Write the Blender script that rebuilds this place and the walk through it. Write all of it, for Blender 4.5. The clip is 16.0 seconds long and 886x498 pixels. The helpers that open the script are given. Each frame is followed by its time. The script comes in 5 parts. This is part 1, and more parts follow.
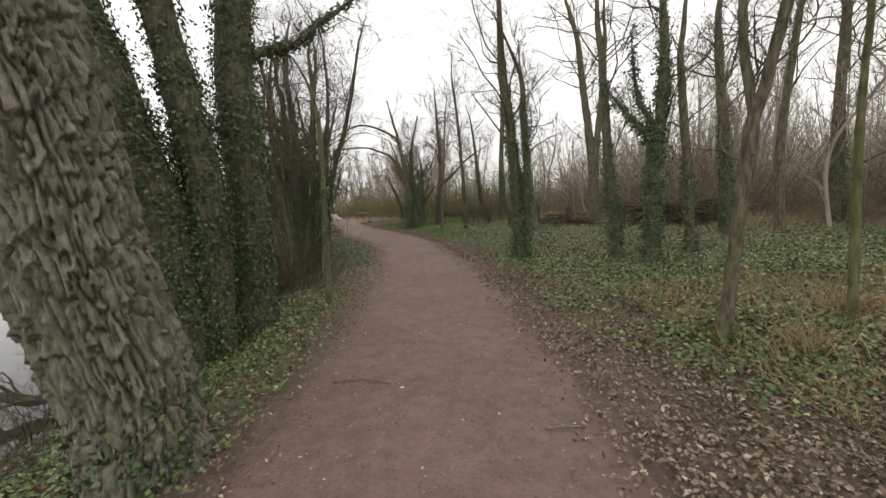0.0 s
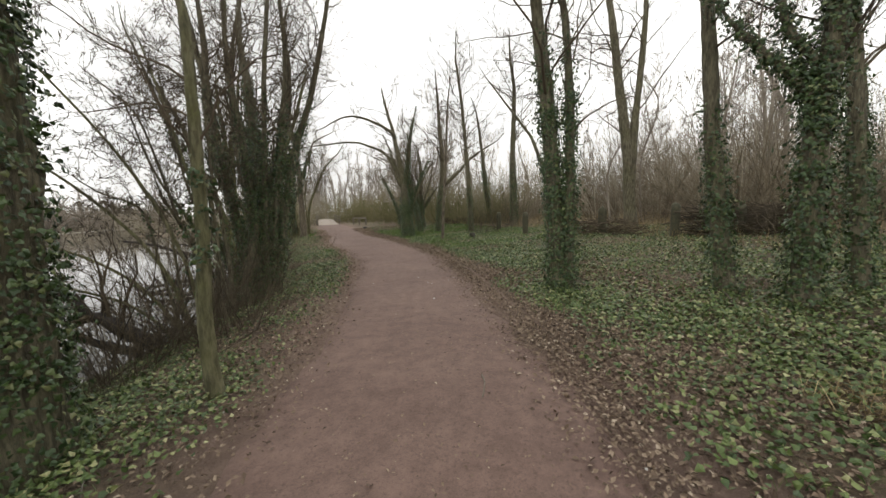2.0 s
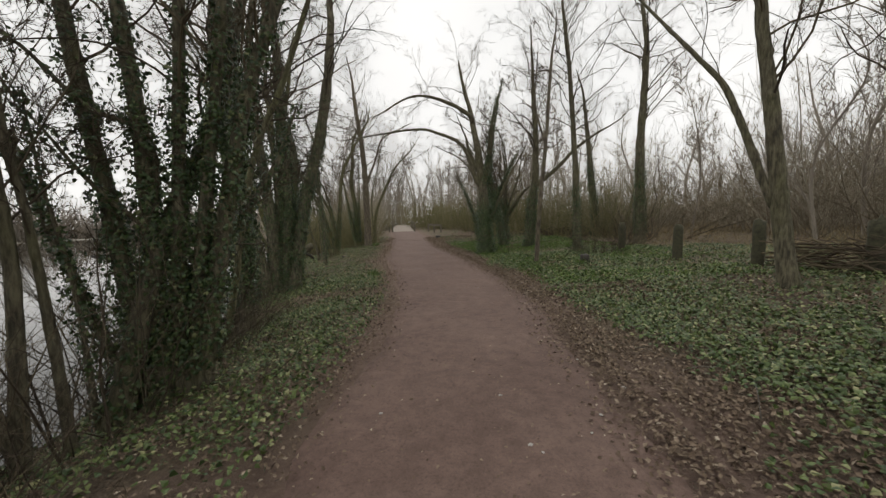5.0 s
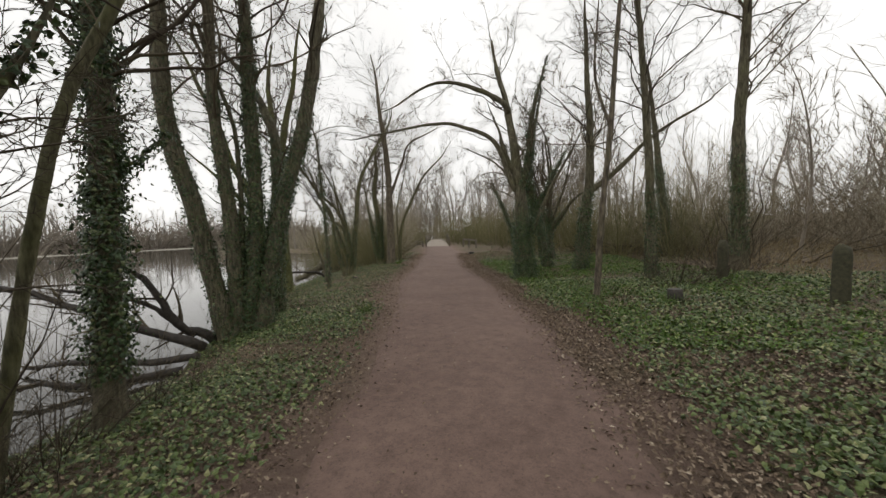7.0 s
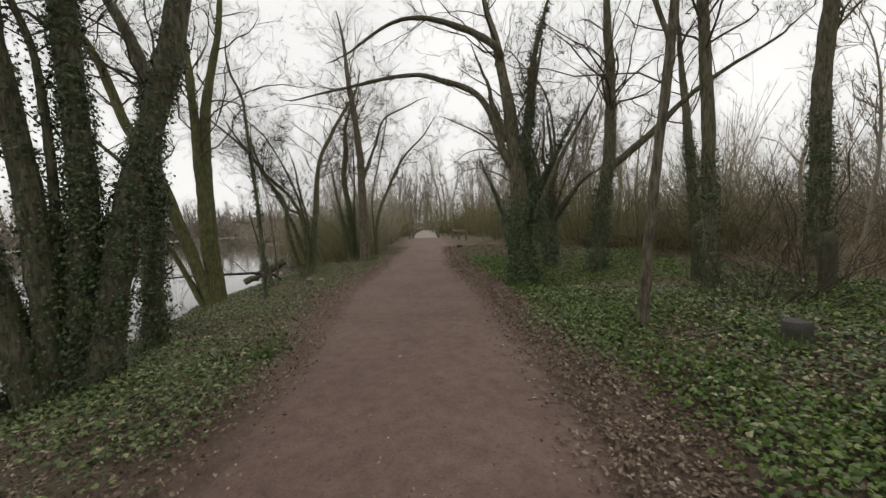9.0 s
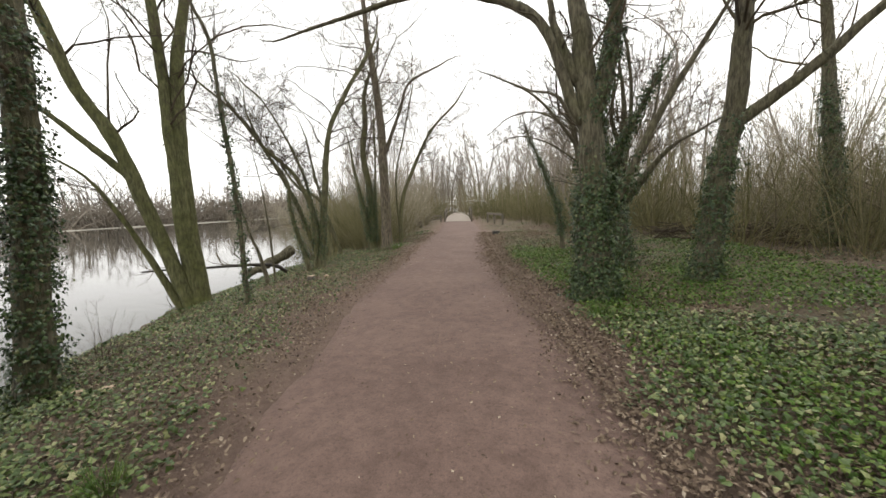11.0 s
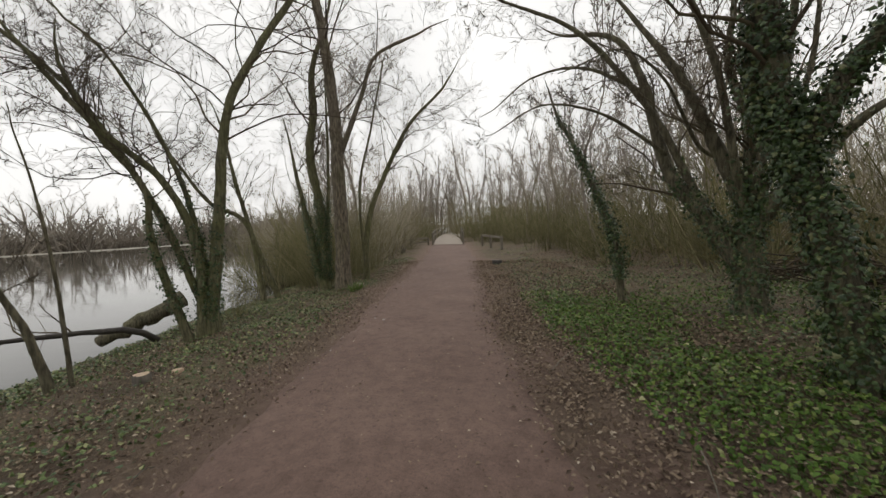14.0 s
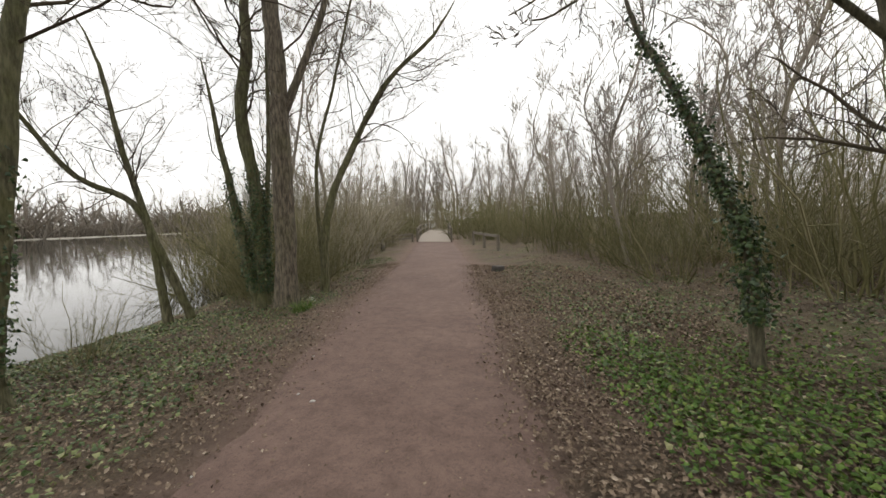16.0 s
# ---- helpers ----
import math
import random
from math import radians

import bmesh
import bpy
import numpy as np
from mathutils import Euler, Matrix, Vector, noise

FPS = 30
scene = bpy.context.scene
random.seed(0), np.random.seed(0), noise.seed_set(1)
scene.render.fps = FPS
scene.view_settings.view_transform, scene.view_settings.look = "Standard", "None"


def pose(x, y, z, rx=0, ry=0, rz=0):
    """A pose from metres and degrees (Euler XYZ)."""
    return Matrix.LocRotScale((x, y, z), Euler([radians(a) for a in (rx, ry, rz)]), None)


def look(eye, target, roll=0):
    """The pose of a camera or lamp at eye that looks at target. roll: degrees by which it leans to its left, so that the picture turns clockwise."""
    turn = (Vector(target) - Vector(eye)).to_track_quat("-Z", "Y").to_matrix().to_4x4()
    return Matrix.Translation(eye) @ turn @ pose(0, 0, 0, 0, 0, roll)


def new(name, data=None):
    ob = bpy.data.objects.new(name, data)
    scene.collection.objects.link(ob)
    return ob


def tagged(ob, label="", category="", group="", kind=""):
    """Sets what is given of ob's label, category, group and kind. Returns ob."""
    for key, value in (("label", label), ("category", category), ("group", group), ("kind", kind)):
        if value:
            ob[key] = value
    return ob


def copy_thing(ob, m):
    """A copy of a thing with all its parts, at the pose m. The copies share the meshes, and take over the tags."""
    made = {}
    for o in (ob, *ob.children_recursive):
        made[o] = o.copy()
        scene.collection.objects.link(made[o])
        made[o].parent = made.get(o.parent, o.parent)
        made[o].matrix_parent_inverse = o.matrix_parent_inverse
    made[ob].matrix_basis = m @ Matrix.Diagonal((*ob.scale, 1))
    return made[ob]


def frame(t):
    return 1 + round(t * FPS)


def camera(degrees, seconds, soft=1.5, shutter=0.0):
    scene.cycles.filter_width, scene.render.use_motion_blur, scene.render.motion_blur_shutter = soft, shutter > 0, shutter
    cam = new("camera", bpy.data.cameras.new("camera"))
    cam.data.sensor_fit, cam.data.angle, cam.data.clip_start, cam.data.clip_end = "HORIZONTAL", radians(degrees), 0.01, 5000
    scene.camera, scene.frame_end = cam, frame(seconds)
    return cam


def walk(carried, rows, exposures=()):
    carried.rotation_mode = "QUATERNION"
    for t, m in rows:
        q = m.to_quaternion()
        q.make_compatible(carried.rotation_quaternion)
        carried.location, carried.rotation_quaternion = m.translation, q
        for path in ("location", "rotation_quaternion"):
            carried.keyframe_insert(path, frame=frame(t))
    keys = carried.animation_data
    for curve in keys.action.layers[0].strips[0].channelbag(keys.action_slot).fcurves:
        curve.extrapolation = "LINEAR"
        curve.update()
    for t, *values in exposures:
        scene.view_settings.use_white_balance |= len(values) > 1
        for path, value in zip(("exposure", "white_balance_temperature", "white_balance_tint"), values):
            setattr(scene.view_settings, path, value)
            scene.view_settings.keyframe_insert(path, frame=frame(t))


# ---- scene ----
cam = camera(100.7, 16.0, soft=1.5)
PATH = [
    (0, (0.341, -0.234, 1.55), (0.266, 1.748, 1.292), -3.4),
    (0.5, (0.336, 0.528, 1.528), (0.241, 2.508, 1.26), -3.6),
    (1, (0.243, 1.264, 1.522), (0.133, 3.244, 1.264), -3.6),
    (1.5, (0.291, 1.986, 1.484), (0.196, 3.968, 1.237), -3.2),
    (2, (0.297, 2.77, 1.454), (0.21, 4.755, 1.227), -3.0),
    (2.5, (0.282, 3.593, 1.451), (0.147, 5.578, 1.25), -2.9),
    (3, (0.158, 4.369, 1.475), (-0.085, 6.347, 1.301), -2.9),
    (3.5, (0.101, 5.116, 1.473), (-0.24, 7.081, 1.319), -2.9),
    (4, (-0.012, 5.882, 1.473), (-0.412, 7.836, 1.325), -3.0),
    (4.5, (-0.071, 6.67, 1.476), (-0.515, 8.614, 1.322), -3.1),
    (5, (-0.24, 7.407, 1.473), (-0.755, 9.332, 1.3), -2.3),
    (5.2, (-0.296, 7.692, 1.472), (-0.849, 9.606, 1.294), -1.9),
    (7.3, (-0.599, 10.692, 1.473), (-1.326, 12.554, 1.388), -2.2),
    (7.5, (-0.634, 10.978, 1.474), (-1.346, 12.845, 1.385), -2.1),
    (8, (-0.756, 11.709, 1.491), (-1.448, 13.583, 1.403), -2.1),
    (8.5, (-0.917, 12.391, 1.479), (-1.601, 14.268, 1.376), -2.3),
    (9, (-1.093, 13.093, 1.455), (-1.785, 14.963, 1.312), -2.6),
    (9.2, (-1.187, 13.356, 1.466), (-1.878, 15.225, 1.293), -2.9),
    (11.3, (-2.088, 15.725, 1.519), (-2.997, 17.49, 1.286), -2.5),
    (11.5, (-2.195, 15.971, 1.527), (-3.141, 17.72, 1.312), -2.5),
    (12, (-2.502, 16.649, 1.529), (-3.496, 18.377, 1.366), -2.5),
    (12.5, (-2.766, 17.328, 1.535), (-3.73, 19.076, 1.421), -2.6),
    (13, (-3.027, 18.092, 1.548), (-3.919, 19.88, 1.453), -2.5),
    (13.5, (-3.329, 18.794, 1.533), (-4.164, 20.608, 1.429), -2.6),
    (14, (-3.61, 19.532, 1.542), (-4.425, 21.355, 1.414), -2.7),
    (14.5, (-3.921, 20.189, 1.527), (-4.712, 22.02, 1.37), -2.6),
    (15, (-4.181, 20.895, 1.534), (-4.926, 22.743, 1.359), -1.9),
    (15.5, (-4.528, 21.573, 1.512), (-5.236, 23.435, 1.342), -1.2),
    (15.8, (-4.735, 21.98, 1.511), (-5.441, 23.842, 1.331), -0.7),
    (16, (-4.857, 22.248, 1.522), (-5.597, 24.099, 1.367), -1.3),
]
walk(cam, [(t, look(e, g, r)) for t, e, g, r in PATH], [(0.0, -0.38), (1.0, -0.24), (2.0, -0.3), (3.0, -0.44), (4.0, -0.76), (5.0, -0.8), (7.5, -0.72), (8.2, -0.77), (9.0, -0.84), (10.2, -0.45), (11.5, 0.02), (12.0, -0.26), (12.5, -0.5), (13.0, -0.86), (13.5, -0.88), (14.5, -0.55), (16.0, -0.4)])


# ---- light ----
world = bpy.data.worlds.new("overcast_sky")
scene.world = world
world.use_nodes = True
wn, wl = world.node_tree.nodes, world.node_tree.links
wn.clear()
w_out = wn.new("ShaderNodeOutputWorld")
w_bg = wn.new("ShaderNodeBackground")
w_sky = wn.new("ShaderNodeTexSky")
w_sky.sky_type = "NISHITA"
w_sky.sun_disc = False
w_sky.sun_elevation, w_sky.sun_rotation = radians(28), radians(200)
w_sky.dust_density, w_sky.air_density = 4.0, 1.0
w_grey = wn.new("ShaderNodeHueSaturation")
w_grey.inputs["Saturation"].default_value = 0.12
w_grey.inputs["Value"].default_value = 1.0
w_tc = wn.new("ShaderNodeTexCoord")
w_noise = wn.new("ShaderNodeTexNoise")
w_noise.inputs["Scale"].default_value = 2.2
w_noise.inputs["Detail"].default_value = 5
w_ramp = wn.new("ShaderNodeValToRGB")
w_ramp.color_ramp.elements[0].position, w_ramp.color_ramp.elements[0].color = 0.3, (7.3, 7.25, 7.1, 1)
w_ramp.color_ramp.elements[1].position, w_ramp.color_ramp.elements[1].color = 0.75, (8.8, 8.65, 8.4, 1)
w_mix = wn.new("ShaderNodeMixRGB")
w_mix.inputs["Fac"].default_value = 0.88
wl.new(w_tc.outputs["Generated"], w_noise.inputs["Vector"])
wl.new(w_noise.outputs["Fac"], w_ramp.inputs["Fac"])
wl.new(w_sky.outputs["Color"], w_grey.inputs["Color"])
wl.new(w_grey.outputs["Color"], w_mix.inputs["Color1"])
wl.new(w_ramp.outputs["Color"], w_mix.inputs["Color2"])
wl.new(w_mix.outputs["Color"], w_bg.inputs["Color"])
w_bg.inputs["Strength"].default_value = 0.230
wl.new(w_bg.outputs["Background"], w_out.inputs["Surface"])

sun = new("sun", bpy.data.lights.new("sun", "SUN"))
sun.data.energy, sun.data.angle, sun.data.color = 0.6, radians(40), (1.0, 0.97, 0.92)
sun.matrix_world = look((0, 0, 60), (-20, -55, 0))


# ---- materials ----
class Nodes:
    """A node material under construction."""

    def __init__(self, name):
        self.mat = bpy.data.materials.new(name)
        self.mat.use_nodes = True
        self.n, self.l = self.mat.node_tree.nodes, self.mat.node_tree.links
        self.bsdf = self.n["Principled BSDF"]
        self.tc = self.n.new("ShaderNodeTexCoord")

    def noise(self, scale, detail=4, rough=0.55, stretch=None):
        t = self.n.new("ShaderNodeTexNoise")
        t.inputs["Scale"].default_value, t.inputs["Detail"].default_value = scale, detail
        t.inputs["Roughness"].default_value = rough
        src = self.tc.outputs["Object"]
        if stretch:
            m = self.n.new("ShaderNodeMapping")
            m.inputs["Scale"].default_value = stretch
            self.l.new(src, m.inputs["Vector"])
            src = m.outputs["Vector"]
        self.l.new(src, t.inputs["Vector"])
        return t.outputs["Fac"]

    def ramp(self, fac, *stops):
        r = self.n.new("ShaderNodeValToRGB").color_ramp
        node = self.n[-1]
        while len(r.elements) < len(stops):
            r.elements.new(0.5)
        for e, (p, c) in zip(r.elements, stops):
            e.position, e.color = p, (*c, 1)
        self.l.new(fac, node.inputs["Fac"])
        return node.outputs["Color"]

    def mix(self, fac, a, b, mode="MIX"):
        m = self.n.new("ShaderNodeMixRGB")
        m.blend_type = mode
        for key, v in (("Fac", fac), ("Color1", a), ("Color2", b)):
            if isinstance(v, (int, float)):
                m.inputs[key].default_value = v
            elif isinstance(v, tuple):
                m.inputs[key].default_value = (*v, 1)
            else:
                self.l.new(v, m.inputs[key])
        return m.outputs["Color"]

    def done(self, colour, rough=0.9, bump=None, strength=0.5, dist=0.02):
        self.l.new(colour, self.bsdf.inputs["Base Color"])
        self.bsdf.inputs["Roughness"].default_value = rough
        if bump is not None:
            b = self.n.new("ShaderNodeBump")
            b.inputs["Strength"].default_value, b.inputs["Distance"].default_value = strength, dist
            self.l.new(bump, b.inputs["Height"])
            self.l.new(b.outputs["Normal"], self.bsdf.inputs["Normal"])
        return self.mat


def bark_material(name, dark, light, moss):
    k = Nodes(name)
    grain = k.noise(26, 6, 0.65, (1, 1, 0.22))
    col = k.ramp(grain, (0.38, dark), (0.62, light))
    patch = k.noise(2.3, 4, 0.6)
    green = k.ramp(patch, (0.5 - 0.16 * moss, (1, 1, 1)), (0.78 - 0.16 * moss, (0, 0, 0)))
    fine = k.ramp(k.noise(9, 4), (0.35, (0.055, 0.062, 0.018)), (0.7, (0.145, 0.15, 0.045)))
    flip = k.n.new("ShaderNodeInvert")
    k.l.new(green, flip.inputs["Color"])
    amount = k.mix(min(0.85, 0.2 + 0.6 * moss), (0, 0, 0), flip.outputs["Color"])
    col = k.mix(amount, col, fine)
    return k.done(col, 0.92, grain, 1.0, 0.035)


BARK = {m: bark_material(n, *c, m) for m, n, c in (
    (0.2, "brown_bark", ((0.055, 0.044, 0.032), (0.205, 0.17, 0.122))),
    (0.3, "dark_bark", ((0.05, 0.043, 0.028), (0.175, 0.156, 0.1))),
    (0.7, "greenish_bark", ((0.06, 0.055, 0.03), (0.19, 0.175, 0.1))),
    (1.0, "mossy_bark", ((0.06, 0.06, 0.026), (0.19, 0.185, 0.085))),
)}


def furrowed_material():
    k = Nodes("furrowed_bark")
    grain = k.noise(30, 7, 0.7, (1, 1, 0.5))
    col = k.ramp(grain, (0.28, (0.065, 0.06, 0.042)), (0.52, (0.19, 0.178, 0.132)), (0.75, (0.33, 0.31, 0.245)))
    lichen = k.ramp(k.noise(5, 5, 0.6), (0.5, (0, 0, 0)), (0.68, (0.5, 0.5, 0.5)))
    col = k.mix(lichen, col, (0.13, 0.13, 0.075))
    return k.done(col, 0.95, grain, 1.0, 0.02)


FURROWED = furrowed_material()


def leaf_material(name, stops, rough=0.45, varied=False):
    k = Nodes(name)
    geo = k.n.new("ShaderNodeNewGeometry")
    col = k.ramp(geo.outputs["Random Per Island"], *stops)
    if varied:
        tint = k.n.new("ShaderNodeObjectInfo")
        col = k.mix(0.5, col, k.ramp(tint.outputs["Random"], (0.0, (0.62, 0.64, 0.66)), (0.5, (1, 0.98, 0.95)), (1.0, (1.3, 1.26, 1.2))), "MULTIPLY")
    col = k.mix(k.ramp(k.noise(60, 3), (0.3, (0.25, 0.25, 0.25)), (0.7, (0, 0, 0))), col, (0.02, 0.02, 0.01))
    k.bsdf.inputs["Specular IOR Level"].default_value = 0.4 if rough < 0.5 else 0.25
    return k.done(col, rough)


IVY = leaf_material("ivy_leaf", ((0.0, (0.02, 0.042, 0.013)), (0.5, (0.04, 0.075, 0.021)), (0.85, (0.078, 0.12, 0.036)), (1.0, (0.17, 0.18, 0.075))), 0.36)
CARPET = leaf_material("ground_ivy_leaf", ((0.0, (0.036, 0.064, 0.018)), (0.45, (0.082, 0.126, 0.033)), (0.8, (0.15, 0.2, 0.058)), (1.0, (0.36, 0.35, 0.17))), 0.42)
LITTER = leaf_material("dead_leaf", ((0.0, (0.07, 0.048, 0.034)), (0.35, (0.16, 0.113, 0.079)), (0.7, (0.25, 0.185, 0.13)), (0.94, (0.34, 0.265, 0.19)), (1.0, (0.52, 0.44, 0.34))), 0.8)
GRASS = leaf_material("green_grass", ((0.0, (0.04, 0.08, 0.012)), (0.6, (0.09, 0.17, 0.024)), (1.0, (0.19, 0.24, 0.055))), 0.6)
STRAW = leaf_material("dead_grass", ((0.0, (0.18, 0.13, 0.06)), (0.6, (0.33, 0.25, 0.125)), (1.0, (0.48, 0.39, 0.22))), 0.85)
TWIG = leaf_material("twig_bark", ((0.0, (0.05, 0.038, 0.028)), (0.5, (0.095, 0.074, 0.052)), (1.0, (0.16, 0.135, 0.085))), 0.9, True)
OLIVE = leaf_material("olive_shoot", ((0.0, (0.12, 0.115, 0.05)), (0.5, (0.195, 0.182, 0.085)), (1.0, (0.29, 0.26, 0.15))), 0.9, True)
BRAMBLE = leaf_material("bramble_stem", ((0.0, (0.11, 0.088, 0.058)), (0.5, (0.185, 0.152, 0.105)), (1.0, (0.29, 0.25, 0.18))), 0.9, True)
# tall thicket twigs: base colour raised to stand in for haze in front
HAZETHICKET = leaf_material("haze_paled_twig", ((0.0, (0.25, 0.22, 0.16)), (0.5, (0.385, 0.34, 0.26)), (1.0, (0.5, 0.455, 0.36))), 0.95, True)
# distance haze is put into this bark colour, paler than near bark
HAZEBARK = leaf_material("haze_paled_bark", ((0.0, (0.2, 0.172, 0.142)), (0.5, (0.3, 0.262, 0.215)), (1.0, (0.4, 0.355, 0.3))), 0.95, True)


def path_material():
    k = Nodes("trodden_red_brown_path")
    big = k.noise(0.8, 5, 0.6)
    col = k.ramp(big, (0.3, (0.145, 0.091, 0.072)), (0.7, (0.198, 0.13, 0.104)))
    grit = k.noise(140, 4, 0.7)
    col = k.mix(0.55, col, k.ramp(grit, (0.3, (0.5, 0.5, 0.5)), (0.55, (1, 1, 1)), (0.78, (1.5, 1.45, 1.4))), "MULTIPLY")
    mid = k.noise(7, 6, 0.7)
    col = k.mix(0.6, col, k.ramp(mid, (0.35, (0.6, 0.58, 0.56)), (0.65, (1.18, 1.18, 1.18))), "MULTIPLY")
    crumbs = k.noise(38, 5, 0.75)
    col = k.mix(0.6, col, k.ramp(crumbs, (0.34, (0.45, 0.43, 0.42)), (0.48, (1, 1, 1)), (0.64, (1.05, 1.05, 1.05)), (0.74, (1.55, 1.5, 1.42))), "MULTIPLY")
    return k.done(col, 0.86, crumbs, 0.7, 0.012)


def soil_material():
    k = Nodes("leaf_strewn_soil")
    col = k.ramp(k.noise(1.1, 6, 0.6), (0.3, (0.09, 0.064, 0.043)), (0.52, (0.15, 0.112, 0.072)), (0.72, (0.12, 0.122, 0.05)))
    fine = k.noise(45, 6, 0.7)
    col = k.mix(0.8, col, k.ramp(fine, (0.3, (0.35, 0.35, 0.35)), (0.55, (1, 1, 1)), (0.75, (1.7, 1.6, 1.45))), "MULTIPLY")
    worn = k.n.new("ShaderNodeAttribute")
    worn.attribute_name = "trodden"
    earth = k.ramp(k.noise(9, 5, 0.7), (0.35, (0.148, 0.097, 0.073)), (0.65, (0.215, 0.147, 0.113)))
    col = k.mix(worn.outputs["Fac"], col, earth)
    return k.done(col, 0.95, fine, 1.0, 0.04)


def plain_material(name, a, b, scale=14, rough=0.85, stretch=None, bump=0.5):
    k = Nodes(name)
    g = k.noise(scale, 6, 0.65, stretch)
    return k.done(k.ramp(g, (0.3, a), (0.7, b)), rough, g, bump, 0.01)


PATHMAT, SOIL = path_material(), soil_material()
WOOD = plain_material("weathered_timber", (0.05, 0.043, 0.035), (0.15, 0.13, 0.105), 18, 0.9, (1, 1, 0.2))
RAILWOOD = plain_material("grey_rail_timber", (0.10, 0.085, 0.065), (0.22, 0.195, 0.155), 18, 0.9)
DECK = plain_material("pale_gravel_deck", (0.26, 0.22, 0.18), (0.38, 0.33, 0.28), 30, 0.9)
CUTWOOD = plain_material("fresh_cut_wood", (0.3, 0.19, 0.12), (0.58, 0.47, 0.34), 20, 0.8)
POSTWOOD = plain_material("mossy_old_post", (0.03, 0.03, 0.018), (0.085, 0.08, 0.045), 16, 0.95)
ROTWOOD = plain_material("wet_dark_wood", (0.02, 0.016, 0.013), (0.06, 0.05, 0.04), 16, 0.7)
STONE = plain_material("pale_pebble", (0.33, 0.31, 0.28), (0.55, 0.52, 0.48), 30, 0.8)
SHORESTRIP = plain_material("pale_shore_band", (0.30, 0.28, 0.23), (0.46, 0.43, 0.37), 3, 0.9)


def water_material():
    k = Nodes("still_lake_water")
    k.bsdf.inputs["Base Color"].default_value = (0.045, 0.042, 0.034, 1)
    k.bsdf.inputs["Roughness"].default_value = 0.04
    k.bsdf.inputs["IOR"].default_value = 1.33
    b = k.n.new("ShaderNodeBump")
    b.inputs["Strength"].default_value, b.inputs["Distance"].default_value = 0.12, 0.02
    k.l.new(k.noise(1.6, 3, 0.5, (1, 2.2, 1)), b.inputs["Height"])
    k.l.new(b.outputs["Normal"], k.bsdf.inputs["Normal"])
    return k.mat


WATER = water_material()

# ---- numeric helpers ----
rng = np.random.default_rng(7)
WATER_Z = -0.6


def lerp_table(v, table):
    return np.interp(v, [a for a, _ in table], [b for _, b in table])


CENTRE = [(-400, 0.2), (-30, 0.2), (2, 0.2), (5, 0.05), (8, -0.35), (11.4, -0.98), (14, -1.66), (15.3, -2.15), (17, -2.92), (19, -3.83), (21, -4.74), (23, -5.62), (26, -6.85), (30, -8.42), (35, -10.3), (40, -12.4), (52, -17.6), (62, -21), (80, -24), (400, -60)]
LEAN = [(-400, 1), (5, 1), (11, 0.955), (16, 0.925), (40, 0.915), (80, 0.98), (400, 1)]
HALF = [(-400, 1.3), (0, 1.3), (8, 1.15), (12, 1.15), (16, 1.3), (20, 1.45), (22, 1.4), (24.5, 1.2), (28, 1.25), (34, 1.3), (46, 1.3), (60, 1.2)]
BANK = [(-400, -4.2), (3, -4.1), (8, -4.2), (11, -4.4), (14, -4.7), (16, -5.5), (18, -5.9), (20, -6.3), (28, -6.1), (36, -5.6), (43, -7.5), (50, -20), (56, -31), (90, -36), (130, -20), (400, -30)]


def centre(y):
    return sum(lerp_table(y + d, CENTRE) for d in (-2, -1, 0, 1, 2)) / 5


def side(x, y):
    """Distance from the middle of the path, right positive."""
    return (x - centre(y)) * lerp_table(y, LEAN)


def value_noise(x, y, scale, seed=0):
    """Smooth noise from 0 to 1."""
    x, y = np.asarray(x) * scale + 37.7 * seed, np.asarray(y) * scale - 11.3 * seed
    xi, yi = np.floor(x), np.floor(y)
    u, v = x - xi, y - yi
    u, v = u * u * (3 - 2 * u), v * v * (3 - 2 * v)

    def h(a, b):
        n = np.sin(a * 127.1 + b * 311.7 + seed * 17.3) * 43758.5453
        return n - np.floor(n)

    return (h(xi, yi) * (1 - u) + h(xi + 1, yi) * u) * (1 - v) + (h(xi, yi + 1) * (1 - u) + h(xi + 1, yi + 1) * u) * v


def height(x, y):
    """Height of the ground."""
    x, y = np.asarray(x, float), np.asarray(y, float)
    s, half, bank = side(x, y), lerp_table(y, HALF), lerp_table(y, BANK)
    right = np.clip((s - half) * 0.05, 0, 0.25) + np.clip(s - 24, 0, 60) * 0.045
    t = np.clip((-s - half) / (-bank - half), 0, 1)
    left = -0.62 * t ** 1.6 - np.clip(bank - s, 0, 2.0) * 0.5
    far = np.clip((-s - 85) / 25, 0, 1)
    left = left + far * 1.9 + np.clip(-s - 112, 0, 60) * 0.04
    z = np.where(s > 0, right, left)
    rough = (value_noise(x, y, 0.9, 1) - 0.5) * 0.10 + (value_noise(x, y, 3.1, 2) - 0.5) * 0.05
    off = np.clip((np.abs(s) - half - 0.05) / 1.0, 0, 1)
    z = z + rough * off
    return np.where(np.abs(s) < half + 0.25, np.minimum(z, 0.0) - 0.02, z)


